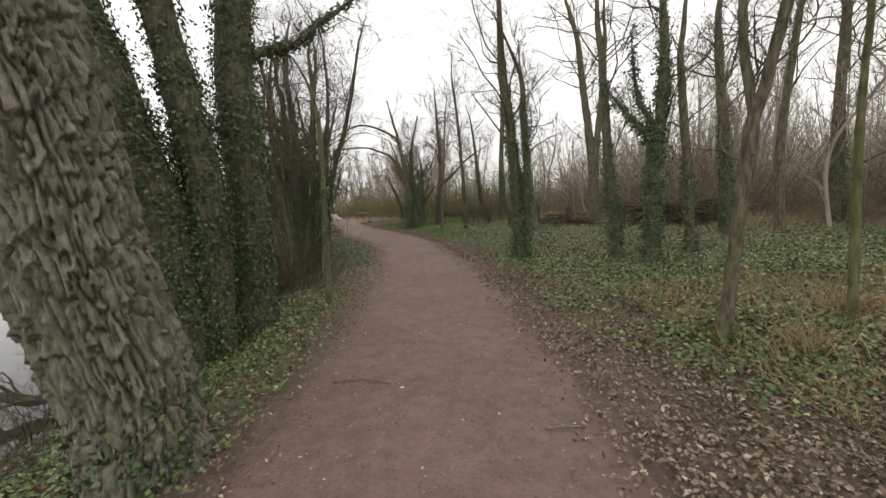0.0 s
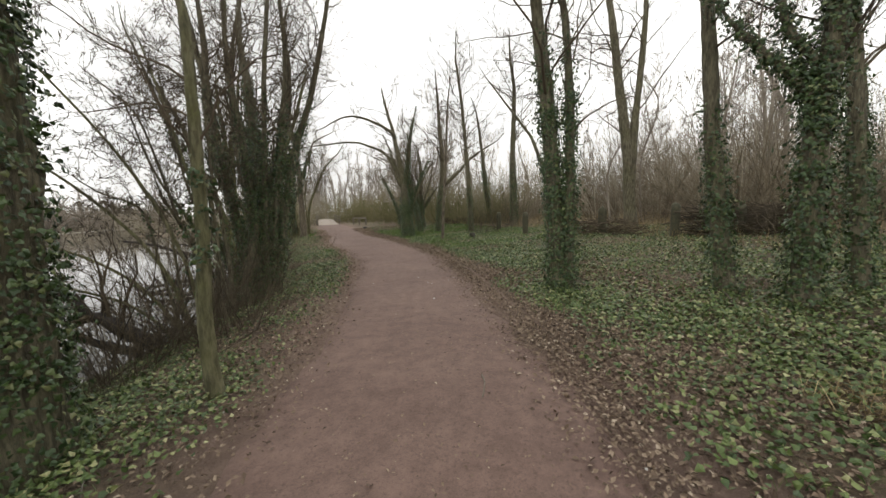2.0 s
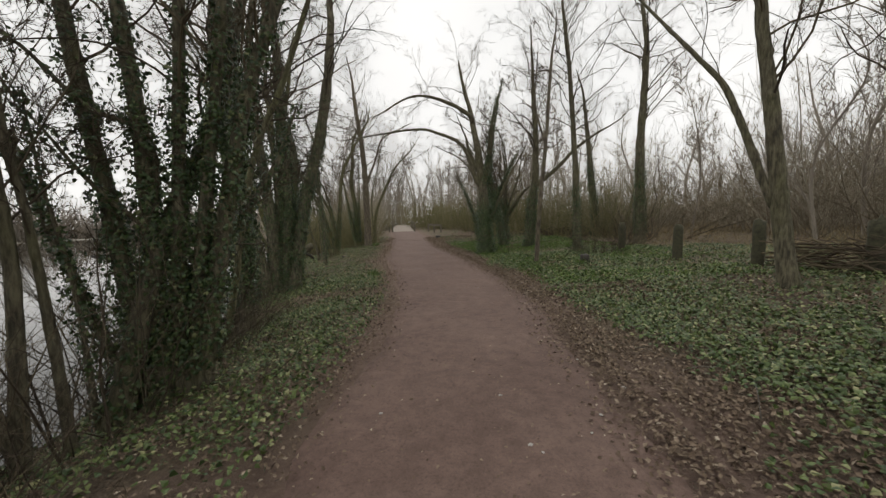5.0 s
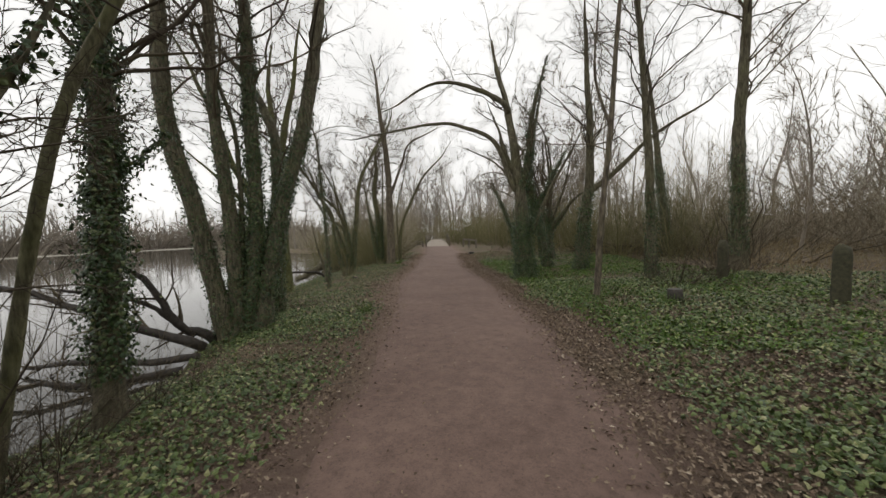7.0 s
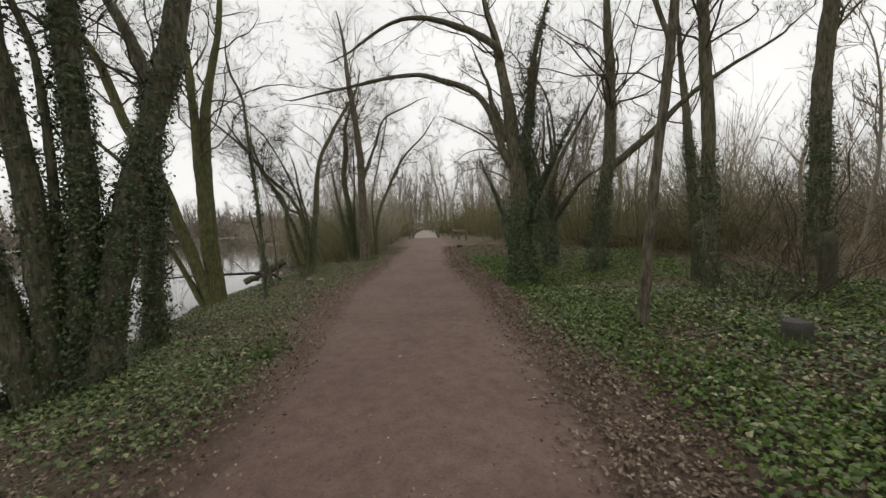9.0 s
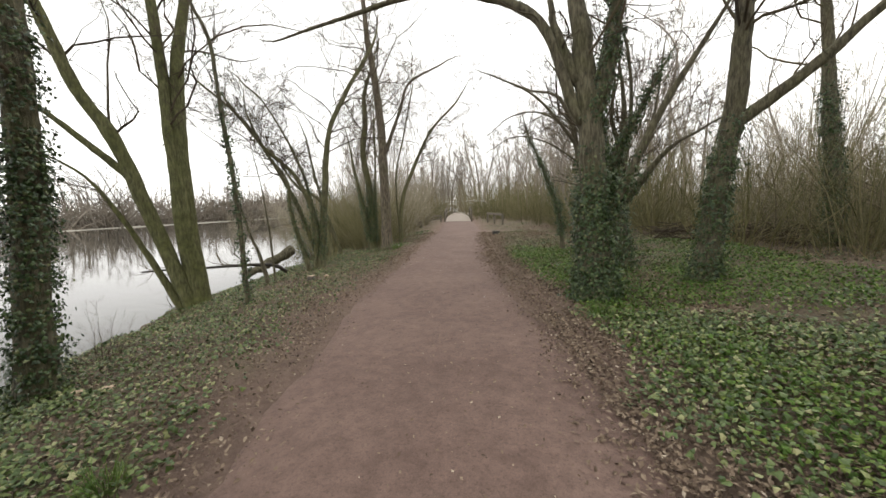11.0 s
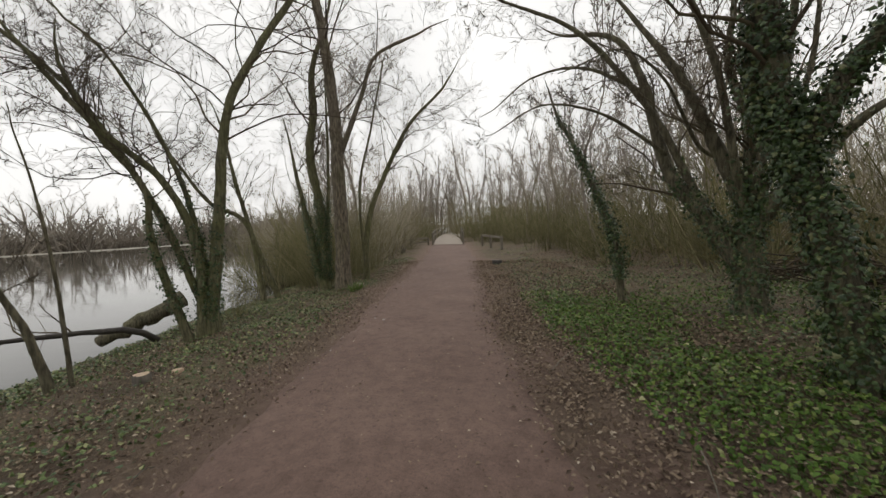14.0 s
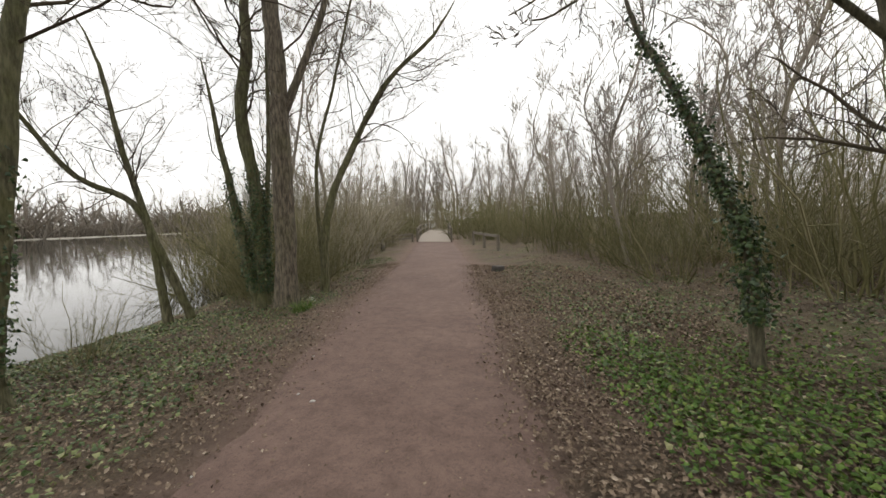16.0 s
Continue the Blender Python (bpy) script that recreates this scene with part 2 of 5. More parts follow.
def mesh_object(name, verts, faces, material, parent=None, smooth=True):
    """One mesh object from arrays; faces is an (n, 3) or (n, 4) array or a list of such."""
    me = bpy.data.meshes.new(name)
    verts = np.asarray(verts, np.float32)
    blocks = faces if isinstance(faces, list) else [faces]
    blocks = [np.asarray(b, np.int32) for b in blocks if len(b)]
    loops = np.concatenate([b.ravel() for b in blocks])
    sizes = np.concatenate([np.full(len(b), b.shape[1], np.int32) for b in blocks])
    me.vertices.add(len(verts))
    me.vertices.foreach_set("co", verts.ravel())
    me.loops.add(len(loops))
    me.loops.foreach_set("vertex_index", loops)
    me.polygons.add(len(sizes))
    me.polygons.foreach_set("loop_start", np.concatenate([[0], np.cumsum(sizes)[:-1]]).astype(np.int32))
    me.polygons.foreach_set("loop_total", sizes)
    me.polygons.foreach_set("use_smooth", np.full(len(sizes), smooth))
    me.materials.append(material)
    me.update(calc_edges=True)
    ob = new(name, me)
    if parent is not None:
        ob.parent = parent
    return ob


def part(name, bm, material, parent, label=""):
    me = bpy.data.meshes.new(name)
    bm.to_mesh(me)
    bm.free()
    me.materials.append(material)
    ob = new(name, me)
    ob.parent = parent
    return tagged(ob, label)


def thing(name, place, label, category, group="", kind="", turn=0):
    ob = new(name)
    ob.matrix_world = pose(*place, 0, 0, turn)
    return tagged(ob, label, category, group, kind)


def unit(v):
    return v / np.maximum(np.linalg.norm(v, axis=-1, keepdims=True), 1e-9)


def tubes(lines, radii, sides):
    """Tubes round polylines (n, k, 3) with radii (n, k): vertices and quads."""
    n, k, _ = lines.shape
    tan = unit(np.gradient(lines, axis=1))
    ref = np.where(np.abs(tan[:, :1, 2:3]) > 0.9, [[[1.0, 0, 0]]], [[[0, 0, 1.0]]])
    u = unit(np.cross(tan, np.broadcast_to(ref, tan.shape)))
    v = np.cross(tan, u)
    a = np.arange(sides) * 2 * np.pi / sides
    ring = u[:, :, None] * np.cos(a)[:, None] + v[:, :, None] * np.sin(a)[:, None]
    verts = lines[:, :, None] + ring * radii[:, :, None, None]
    idx = np.arange(n * k * sides).reshape(n, k, sides)
    a0, b0 = idx[:, :-1], idx[:, 1:]
    a1, b1 = np.roll(a0, -1, 2), np.roll(b0, -1, 2)
    return verts.reshape(-1, 3), np.stack([a0, a1, b1, b0], -1).reshape(-1, 4)


def tipped(lines, radii, sides=3):
    """Twigs that end in a point: vertices, and faces as a block of quads and one of triangles."""
    n, k, _ = lines.shape
    tan = unit(np.gradient(lines, axis=1))[:, :-1]
    ref = np.where(np.abs(tan[:, :1, 2:3]) > 0.9, [[[1.0, 0, 0]]], [[[0, 0, 1.0]]])
    u = unit(np.cross(tan, np.broadcast_to(ref, tan.shape)))
    v = np.cross(tan, u)
    a = np.arange(sides) * 2 * np.pi / sides
    ring = u[:, :, None] * np.cos(a)[:, None] + v[:, :, None] * np.sin(a)[:, None]
    body = (lines[:, :-1, None] + ring * radii[:, :-1, None, None]).reshape(n, -1, 3)
    verts = np.concatenate([body, lines[:, -1:]], axis=1)
    idx = np.arange(n * ((k - 1) * sides + 1)).reshape(n, -1)
    rings, tip = idx[:, :-1].reshape(n, k - 1, sides), idx[:, -1:]
    a0, b0 = rings[:, :-1], rings[:, 1:]
    quads = np.stack([a0, np.roll(a0, -1, 2), np.roll(b0, -1, 2), b0], -1).reshape(-1, 4)
    last = rings[:, -1]
    tris = np.stack([last, np.roll(last, -1, 1), np.repeat(tip, sides, 1)], -1).reshape(-1, 3)
    return verts.reshape(-1, 3), [quads, tris]


def gathered(sets):
    """Several sets of vertices and faces as one."""
    verts, quads, tris, at = [], [], [], 0
    for v, blocks in sets:
        for f in (blocks if isinstance(blocks, list) else [blocks]):
            if len(f):
                (quads if f.shape[1] == 4 else tris).append(f + at)
        verts.append(v)
        at += len(v)
    return np.vstack(verts), [np.vstack(q) for q in (quads, tris) if q]


def children(lines, radii, per, lo, hi, length, ratio, angle, up, points=5, wiggle=0.14):
    """Branches that leave polylines between the shares lo and hi of their length."""
    n, k, _ = lines.shape
    own = np.repeat(np.arange(n), per)
    m = len(own)
    f = (lo + (hi - lo) * rng.random(m)) * (k - 1)
    i = np.minimum(f.astype(int), k - 2)
    w = (f - i)[:, None]
    base = lines[own, i] * (1 - w) + lines[own, i + 1] * w
    tan = unit(lines[own, i + 1] - lines[own, i])
    r0 = (radii[own, i] * (1 - w[:, 0]) + radii[own, i + 1] * w[:, 0]) * ratio
    side_way = unit(np.cross(tan, rng.normal(size=(m, 3))))
    ang = np.radians(angle * (0.7 + 0.6 * rng.random(m)))[:, None]
    way = unit(tan * np.cos(ang) + side_way * np.sin(ang) + np.array([0, 0, up]))
    size = np.linalg.norm(lines[own, -1] - lines[own, 0], axis=1) * length * (0.5 + 0.8 * rng.random(m)) * (1.15 - 0.6 * f / (k - 1))
    out = np.empty((m, points, 3))
    out[:, 0] = base
    step = (size / (points - 1))[:, None]
    for j in range(1, points):
        way = unit(way + rng.normal(size=(m, 3)) * wiggle + np.array([0, 0, up * 0.25]))
        out[:, j] = out[:, j - 1] + way * step
    rad = r0[:, None] * np.linspace(1, 0.3, points)
    return out, np.maximum(rad, 0.0021)


def smooth_line(points, count):
    """A curve through control points, evenly sampled (Catmull-Rom)."""
    p = np.asarray(points, float)
    p = np.vstack([2 * p[0] - p[1], p, 2 * p[-1] - p[-2]])
    out = []
    for i in range(1, len(p) - 2):
        for t in np.linspace(0, 1, 12, endpoint=False):
            a, b, c, d = p[i - 1], p[i], p[i + 1], p[i + 2]
            out.append(0.5 * (2 * b + (c - a) * t + (2 * a - 5 * b + 4 * c - d) * t ** 2 + (3 * b - a - 3 * c + d) * t ** 3))
    out.append(p[-2])
    out = np.array(out)
    far = np.concatenate([[0], np.cumsum(np.linalg.norm(np.diff(out, axis=0), axis=1))])
    at = np.linspace(0, far[-1], count)
    return np.stack([np.interp(at, far, out[:, c]) for c in range(3)], -1)


IVY_TREE = np.array([(0, -0.05, 0), (0.4, 0.18, 0.03), (0, 0.9, -0.1), (-0.4, 0.18, 0.03), (0, 0.35, 0.07)])
IVY_TREE_FACES = np.array([(0, 1, 4), (1, 2, 4), (2, 3, 4), (3, 0, 4)])
KITE_SHAPE = np.array([(0, -0.5, 0.0), (0.3, 0.04, 0.13), (0, 0.5, 0.03), (-0.3, -0.02, 0.13)])
KITE_FACES = np.array([(0, 1, 2), (0, 2, 3)])
BLADE_SHAPE = np.array([(-0.011, 0, 0), (0.011, 0, 0), (0.008, 0.14, 0.5), (-0.008, 0.14, 0.5), (0, 0.55, 0.9)])
BLADE_FACES = np.array([(0, 1, 2), (0, 2, 3), (3, 2, 4)])


def scatter(shape, faces, places, normals, sizes, tilt):
    """Copies of a small leaf at places, facing normals: vertices and triangles."""
    n = len(places)
    z = unit(normals + rng.normal(size=(n, 3)) * tilt)
    x = unit(np.cross(z, rng.normal(size=(n, 3))))
    y = np.cross(z, x)
    v = (shape[None, :, 0, None] * x[:, None] + shape[None, :, 1, None] * y[:, None] + shape[None, :, 2, None] * z[:, None]) * sizes[:, None, None]
    verts = (v + places[:, None]).reshape(-1, 3)
    idx = (faces[None] + (np.arange(n) * len(shape))[:, None, None]).reshape(-1, 3)
    return verts, idx


# ---- ground, path and lake ----
def stretch_grid(fine_lo, fine_hi, step, lo, hi, n):
    a = fine_lo - np.geomspace(step, fine_lo - lo, n)[::-1]
    b = fine_hi + np.geomspace(step, hi - fine_hi, n)
    return np.concatenate([a, np.arange(fine_lo, fine_hi + step / 2, step), b])


def grid_faces(rows, cols):
    i = np.arange(rows * cols).reshape(rows, cols)
    return np.stack([i[:-1, :-1], i[:-1, 1:], i[1:, 1:], i[1:, :-1]], -1).reshape(-1, 4)


gs = stretch_grid(-9, 9, 0.16, -900, 900, 46)
gy = stretch_grid(-6, 48, 0.2, -900, 900, 40)
S, Y = np.meshgrid(gs, gy)
X = S / lerp_table(Y, LEAN) + centre(Y)
ground = mesh_object("ground", np.stack([X, Y, height(X, Y)], -1).reshape(-1, 3), grid_faces(*S.shape), SOIL)
trodden = ground.data.attributes.new("trodden", "FLOAT", "POINT")
gap = np.abs(S) - lerp_table(Y, HALF)
trodden.data.foreach_set("value", np.clip(1 - (gap + (value_noise(X, Y, 1.4, 61) - 0.5) * 0.9) / 0.9, 0, 1).astype(np.float32).ravel())
tagged(ground, "dark woodland soil strewn with leaf litter", "ground", kind="structure")

py = np.arange(-30, 46.3, 0.12)
pu = np.linspace(-1, 1, 25)
PY, PU = np.meshgrid(py, pu, indexing="ij")
edge = lerp_table(PY, HALF) + (value_noise(PY, np.sign(PU) * 9, 1.3, 5) - 0.5) * 0.2 + (value_noise(PY, np.sign(PU) * 3, 0.4, 15) - 0.5) * 0.12 + (value_noise(PY, np.sign(PU) * 5, 5, 6) - 0.5) * 0.08
PX = centre(PY) + PU * edge / lerp_table(PY, LEAN)
PZ = 0.022 * (1 - PU ** 2) + 0.008 - 0.06 * np.abs(PU) ** 14 + (value_noise(PX, PY, 1.5, 8) - 0.5) * 0.02
path = mesh_object("path", np.stack([PX, PY, PZ], -1).reshape(-1, 3), grid_faces(*PY.shape)[:, ::-1], PATHMAT)
tagged(path, "reddish-brown trodden earth footpath with fine grit", "path", kind="structure")

lake = mesh_object("water", [(-800, -800, WATER_Z), (40, -800, WATER_Z), (40, 800, WATER_Z), (-800, 800, WATER_Z)], np.array([(0, 1, 2, 3)]), WATER)
tagged(lake, "still grey lake water reflecting the overcast sky", "lake", kind="structure")


# ---- trees ----
def ivy_leaves(lines, radii, lo, hi, density, parent):
    """Ivy that climbs stems between two heights."""
    places, normals = [], []
    for line, rad in zip(lines, radii):
        z = line[:, 2] - lines[0][0, 2]
        seg = np.linalg.norm(np.diff(line, axis=0), axis=1)
        for j in range(len(seg)):
            if z[j] < lo or z[j] > hi:
                continue
            fade = min(1.0, (hi - z[j]) / (0.35 * (hi - lo) + 0.01))
            n = rng.poisson(seg[j] * density * fade * (230 + rad[j] * 8200) * (0.45 + 1.1 * rng.random()))
            if not n:
                continue
            f = rng.random((n, 1))
            tan = unit((line[j + 1] - line[j])[None])
            out = unit(np.cross(np.repeat(tan, n, 0), rng.normal(size=(n, 3))))
            thick = rad[j] + 0.012 + rng.gamma(1.2, 0.016 + 0.018 * min(density, 1.3), n)
            places.append(line[j] + (line[j + 1] - line[j]) * f + out * thick[:, None])
            normals.append(out + np.array([0, 0, 0.35]))
    if not places:
        return
    places, normals = np.concatenate(places), np.concatenate(normals)
    v, f = scatter(IVY_TREE, IVY_TREE_FACES, places, normals, 0.028 + 0.034 * rng.random(len(places)), 0.5)
    ob = mesh_object("ivy", v, f, IVY, parent, False)
    tagged(ob, "dense dark green climbing ivy leaves", kind="stuff")


def furrow(verts, line, sides):
    """Deep vertical furrows and plates in thick bark."""
    k = len(line)
    p = verts.reshape(k, sides, 3)
    axis = line[:, None]
    out = unit(p - axis)
    a = np.arange(sides)[None] / sides * 2 * np.pi + 0 * p[..., 0]
    z = p[..., 2]
    def plates(u, v, seed):
        """Distance to the cracks between plates: second nearest less nearest centre."""
        ui, vi = np.floor(u), np.floor(v)
        near, next_ = np.full(u.shape, 9.0), np.full(u.shape, 9.0)
        for du in (-1, 0, 1):
            for dv in (-1, 0, 1):
                cu, cv = ui + du, vi + dv
                h = np.sin(cu * 127.1 + cv * 311.7 + seed) * 43758.5453
                g = np.sin(cu * 269.5 + cv * 183.3 + seed) * 28571.137
                far = np.hypot(cu + 0.15 + 0.7 * (h - np.floor(h)) - u, cv + 0.15 + 0.7 * (g - np.floor(g)) - v)
                next_ = np.minimum(next_, np.maximum(near, far))
                near = np.minimum(near, far)
        return next_ - near

    bend = (value_noise(a * 2.5, z * 2.2, 1, 3) - 0.5) * 1.5 + (value_noise(a * 7, z * 6, 1, 13) - 0.5) * 0.6
    u = a * 3.5 + bend + z * 0.7
    column = np.floor(u)
    rows = z * 3.4 + np.sin(column * 91.7) * 43.7 + (value_noise(a * 9, z * 4, 1, 17) - 0.5) * 1.5
    lift = 1 - (rows - np.floor(rows))
    across = np.abs(u - column - 0.5) * 2
    ridge = plates(a * 8.5 + bend * 1.3 + z * 0.8, z * 2.4 + (value_noise(a * 5, z * 5, 1, 19) - 0.5) * 1.6, 1.0)
    d = np.minimum((1 - across ** 4) * 2.2, 1) * 0.026 + lift ** 2 * 0.020 + np.minimum(ridge * 6, 1) * 0.03
    d = 1.7 * d + value_noise(a * 16, z * 12, 1, 14) * 0.014 + value_noise(a * 32, z * 20, 1, 11) * 0.010 + value_noise(a * 70, z * 60, 1, 12) * 0.005
    foot = np.clip(1 - (z - z.min()) / 0.7, 0, 1) ** 2 * (0.05 + 0.05 * np.sin(a * 4 + 1))
    return (p + out * (d + foot)[..., None] - out * 0.09).reshape(-1, 3)


def tree(label, stems, ivy=None, twigs=1.0, moss=0.3, furrowed=False, bold=0.0026):
    """A bare winter tree: control points of each stem, with its radius at the first and at the last of them."""
    first = stems[0][2][0]
    root = thing("tree", (0, 0, 0), label, "tree", "bare woodland trees")
    bark = BARK[min(BARK, key=lambda m: abs(m - moss))]
    lines, radii = [], []
    for number, (r0, r1, points, *own_ivy) in enumerate(stems):
        r0, r1 = 0.86 * r0, 0.82 * r1
        pts = [Vector(p) for p in points]
        grounded = pts[0].z < 0.75
        if grounded:
            z = float(height(pts[0].x, pts[0].y)) - 0.12
            pts[0].z = z
            if pts[1].z < z + 0.25:
                del pts[1]
        if not grounded and lines:
            near = lines[0][np.argmin(np.linalg.norm(lines[0] - np.array(pts[0]), axis=1))]
            if (Vector(near) - pts[0]).length < 0.9:
                pts.insert(0, Vector(near) - Vector((0, 0, 0.25)))
        way = (pts[-1] - pts[-2]).normalized()
        reach = 3.0 if furrowed else r1 * 30
        n_vis = len(pts)
        for j in (1, 2, 3):
            way = (way + Vector(rng.normal(size=3) * 0.12) + Vector((0, 0, 0.06))).normalized()
            pts.append(pts[-1] + way * reach / 3)
        sides, count = (260, 400) if furrowed else (14 if r0 > 0.1 else 9, 42)
        line = smooth_line(pts, count)
        share = np.linspace(0, 1, count)
        seen = sum((pts[i + 1] - pts[i]).length for i in range(n_vis - 1))
        whole = seen + reach
        rad = np.interp(share, [0, seen / whole, 1], [r0, r1, max(0.006, 0.22 * r1)])
        if grounded and not furrowed:
            dz = line[:, 2] - line[0, 2]
            rad = rad * (1 + 0.3 * np.exp(-dz / (1.2 * r0 + 0.05)))
        jit = np.cumsum(rng.normal(size=(count, 3)) * 0.035 * r0, axis=0)
        jit -= np.linspace(0, 1, count)[:, None] * jit[-1]
        if not furrowed:
            line = line + jit
        v, f = tubes(line[None], rad[None], sides)
        if furrowed:
            v = furrow(v, line, sides)
        else:
            p = v.reshape(count, sides, 3)
            a = np.arange(sides) / sides * 2 * np.pi
            lump = 1 + 0.10 * (value_noise(np.cos(a)[None] * 1.5 + number * 5, p[..., 2] * 1.6, 1, 3) - 0.5) * 2 + 0.05 * rng.normal(size=(count, sides))
            v = (line[:, None] + (p - line[:, None]) * lump[..., None]).reshape(-1, 3)
        stem = mesh_object("trunk" if number == 0 else "limb", v, f, FURROWED if furrowed else bark, root)
        lines.append(line)
        radii.append(rad)
        if twigs > 0:
            step = max(1, count // 42)
            base_l, base_r = line[None, ::step], rad[None, ::step]
            per = max(4, int((13 if grounded else 8) * twigs * min(1.4, whole / 5)))
            b1, q1 = children(base_l, base_r, per, 0.42 if grounded else 0.2, 0.98, 0.36, 0.24, 52, 0.12, 8, 0.24)
            q1 = q1 * np.minimum(1, 0.026 / q1[:, :1])
            b2, q2 = children(b1, q1, 8, 0.1, 1.0, 0.5, 0.42, 44, 0.06, 5, 0.26)
            b3, q3 = children(b2, q2, 6, 0.1, 1.0, 0.46, 0.5, 42, 0.04, 3, 0.24)
            b4, q4 = children(b3, q3, 2, 0.2, 1.0, 0.6, 0.7, 38, 0.02, 2, 0.2)
            v, f = gathered([tipped(b1, q1, 4), tipped(b2, np.maximum(q2, bold)), tipped(b3, np.maximum(q3, bold)), tipped(b4, np.maximum(q4, 0.8 * bold))])
            tw = mesh_object("crown", v, f, TWIG, stem)
            tagged(tw, "fine bare winter branches", kind="stuff")
    for line, rad, stem_data in zip(lines, radii, stems):
        if len(stem_data) > 3:
            ivy_leaves([line], [rad], *stem_data[3], root)
    if ivy:
        ivy_leaves(lines, radii, *ivy, root)
    return root


tree('massive grey tree with deeply furrowed bark beside the lake', [
    (0.33, 0.38, [(-1.68, 1.86, -0.13), (-1.7, 1.84, 0.51), (-1.75, 1.8, 0.87), (-1.82, 1.75, 1.44), (-1.86, 1.71, 2.14), (-1.9, 1.67, 2.67)]),
], ivy=(0, 0.75, 0.5), twigs=0, moss=0.3, furrowed=True)
tree('twin-stemmed dark tree with ivy on the lake bank', [
    (0.439, 0.329, [(-3.1, 4.01, 0.0), (-3.14, 3.98, 1.2), (-3.29, 3.84, 2.52), (-3.42, 3.72, 3.33)]),
    (0.305, 0.22, [(-2.9, 4.2, -0.1), (-2.79, 4.3, 1.43), (-2.82, 4.27, 2.86), (-2.88, 4.21, 3.62)]),
    (0.207, 0.122, [(-3.25, 3.88, 0.01), (-3.36, 3.78, 1.08), (-3.54, 3.61, 1.83), (-3.74, 3.43, 2.46)]),
    (0.122, 0.061, [(-3.28, 3.85, -0.15), (-3.47, 3.68, 0.57), (-3.6, 3.56, 1.24), (-3.76, 3.41, 1.88)]),
], ivy=(0.2, 7, 0.85), twigs=1.3, moss=0.3)
tree('thick tree trunk wrapped in dense ivy', [
    (0.33, 0.26, [(-2.7, 4.86, 0.05), (-2.63, 4.9, 1.37), (-2.58, 4.93, 2.54), (-2.53, 4.96, 3.66), (-2.45, 5.0, 4.39)]),
    (0.09, 0.03, [(-2.31, 5.08, 3.71), (-1.85, 5.34, 3.91), (-1.55, 5.51, 4.23), (-1.04, 5.8, 4.68)]),
], ivy=(0, 9, 0.85), twigs=0.9, moss=0.3)
tree('slender olive sapling with a little ivy beside the path', [
    (0.08, 0.05, [(-1.77, 5.61, -0.05), (-1.78, 5.6, 0.61), (-1.74, 5.63, 1.3), (-1.73, 5.65, 1.95), (-1.71, 5.67, 2.73)]),
], ivy=(1.2, 2.2, 0.3), twigs=0.35, moss=0.7)
tree('tangle of thin leaning stems over the lake edge', [
    (0.0432, 0.0144, [(-3.75, 8.1, -0.25), (-4.1, 7.9, 0.9), (-4.75, 7.6, 1.9), (-5.6, 7.3, 2.7)]),
    (0.0396, 0.0144, [(-3.7, 8.2, -0.25), (-3.8, 8.0, 1.0), (-4.2, 7.7, 2.3), (-4.9, 7.4, 3.5)]),
    (0.036, 0.0108, [(-3.8, 8.0, -0.28), (-4.4, 7.9, 0.5), (-5.2, 7.7, 1.1), (-6.2, 7.5, 1.4)]),
    (0.036, 0.0144, [(-3.62, 8.25, -0.22), (-3.55, 8.2, 1.2), (-3.7, 8.1, 2.5), (-3.95, 8.0, 3.8)]),
    (0.0288, 0.0108, [(-3.85, 7.95, -0.3), (-4.3, 7.6, 0.3), (-4.8, 7.1, 0.75), (-5.3, 6.6, 1.3)]),
], ivy=(0.1, 1.2, 0.12), twigs=1.2, moss=0.5)
tree('clump of leaning alder stems with ivy by the lake', [
    (0.108, 0.054, [(-3.95, 10.05, -0.09), (-4.12, 9.95, 1.6), (-4.34, 9.82, 4.1), (-4.49, 9.72, 5.41)]),
    (0.108, 0.054, [(-3.87, 10.1, -0.1), (-3.86, 10.1, 2.41), (-3.97, 10.04, 4.34), (-3.92, 10.07, 5.55)]),
    (0.09, 0.045, [(-3.79, 10.15, -0.12), (-3.59, 10.27, 2.41), (-3.43, 10.36, 4.43), (-3.29, 10.45, 5.72)]),
    (0.09, 0.045, [(-3.71, 10.2, -0.13), (-3.35, 10.41, 2.41), (-3.09, 10.57, 4.49), (-3.09, 10.57, 5.77)]),
    (0.108, 0.054, [(-3.62, 10.25, -0.15), (-3.14, 10.54, 2.41), (-2.67, 10.82, 4.03), (-2.27, 11.06, 5.88)]),
    (0.054, 0.027, [(-4.02, 10.0, -0.07), (-4.55, 9.69, 1.63), (-5.01, 9.41, 3.74), (-5.18, 9.31, 4.48)]),
], ivy=(0.4, 4.5, 0.8), twigs=1.0, moss=0.3)
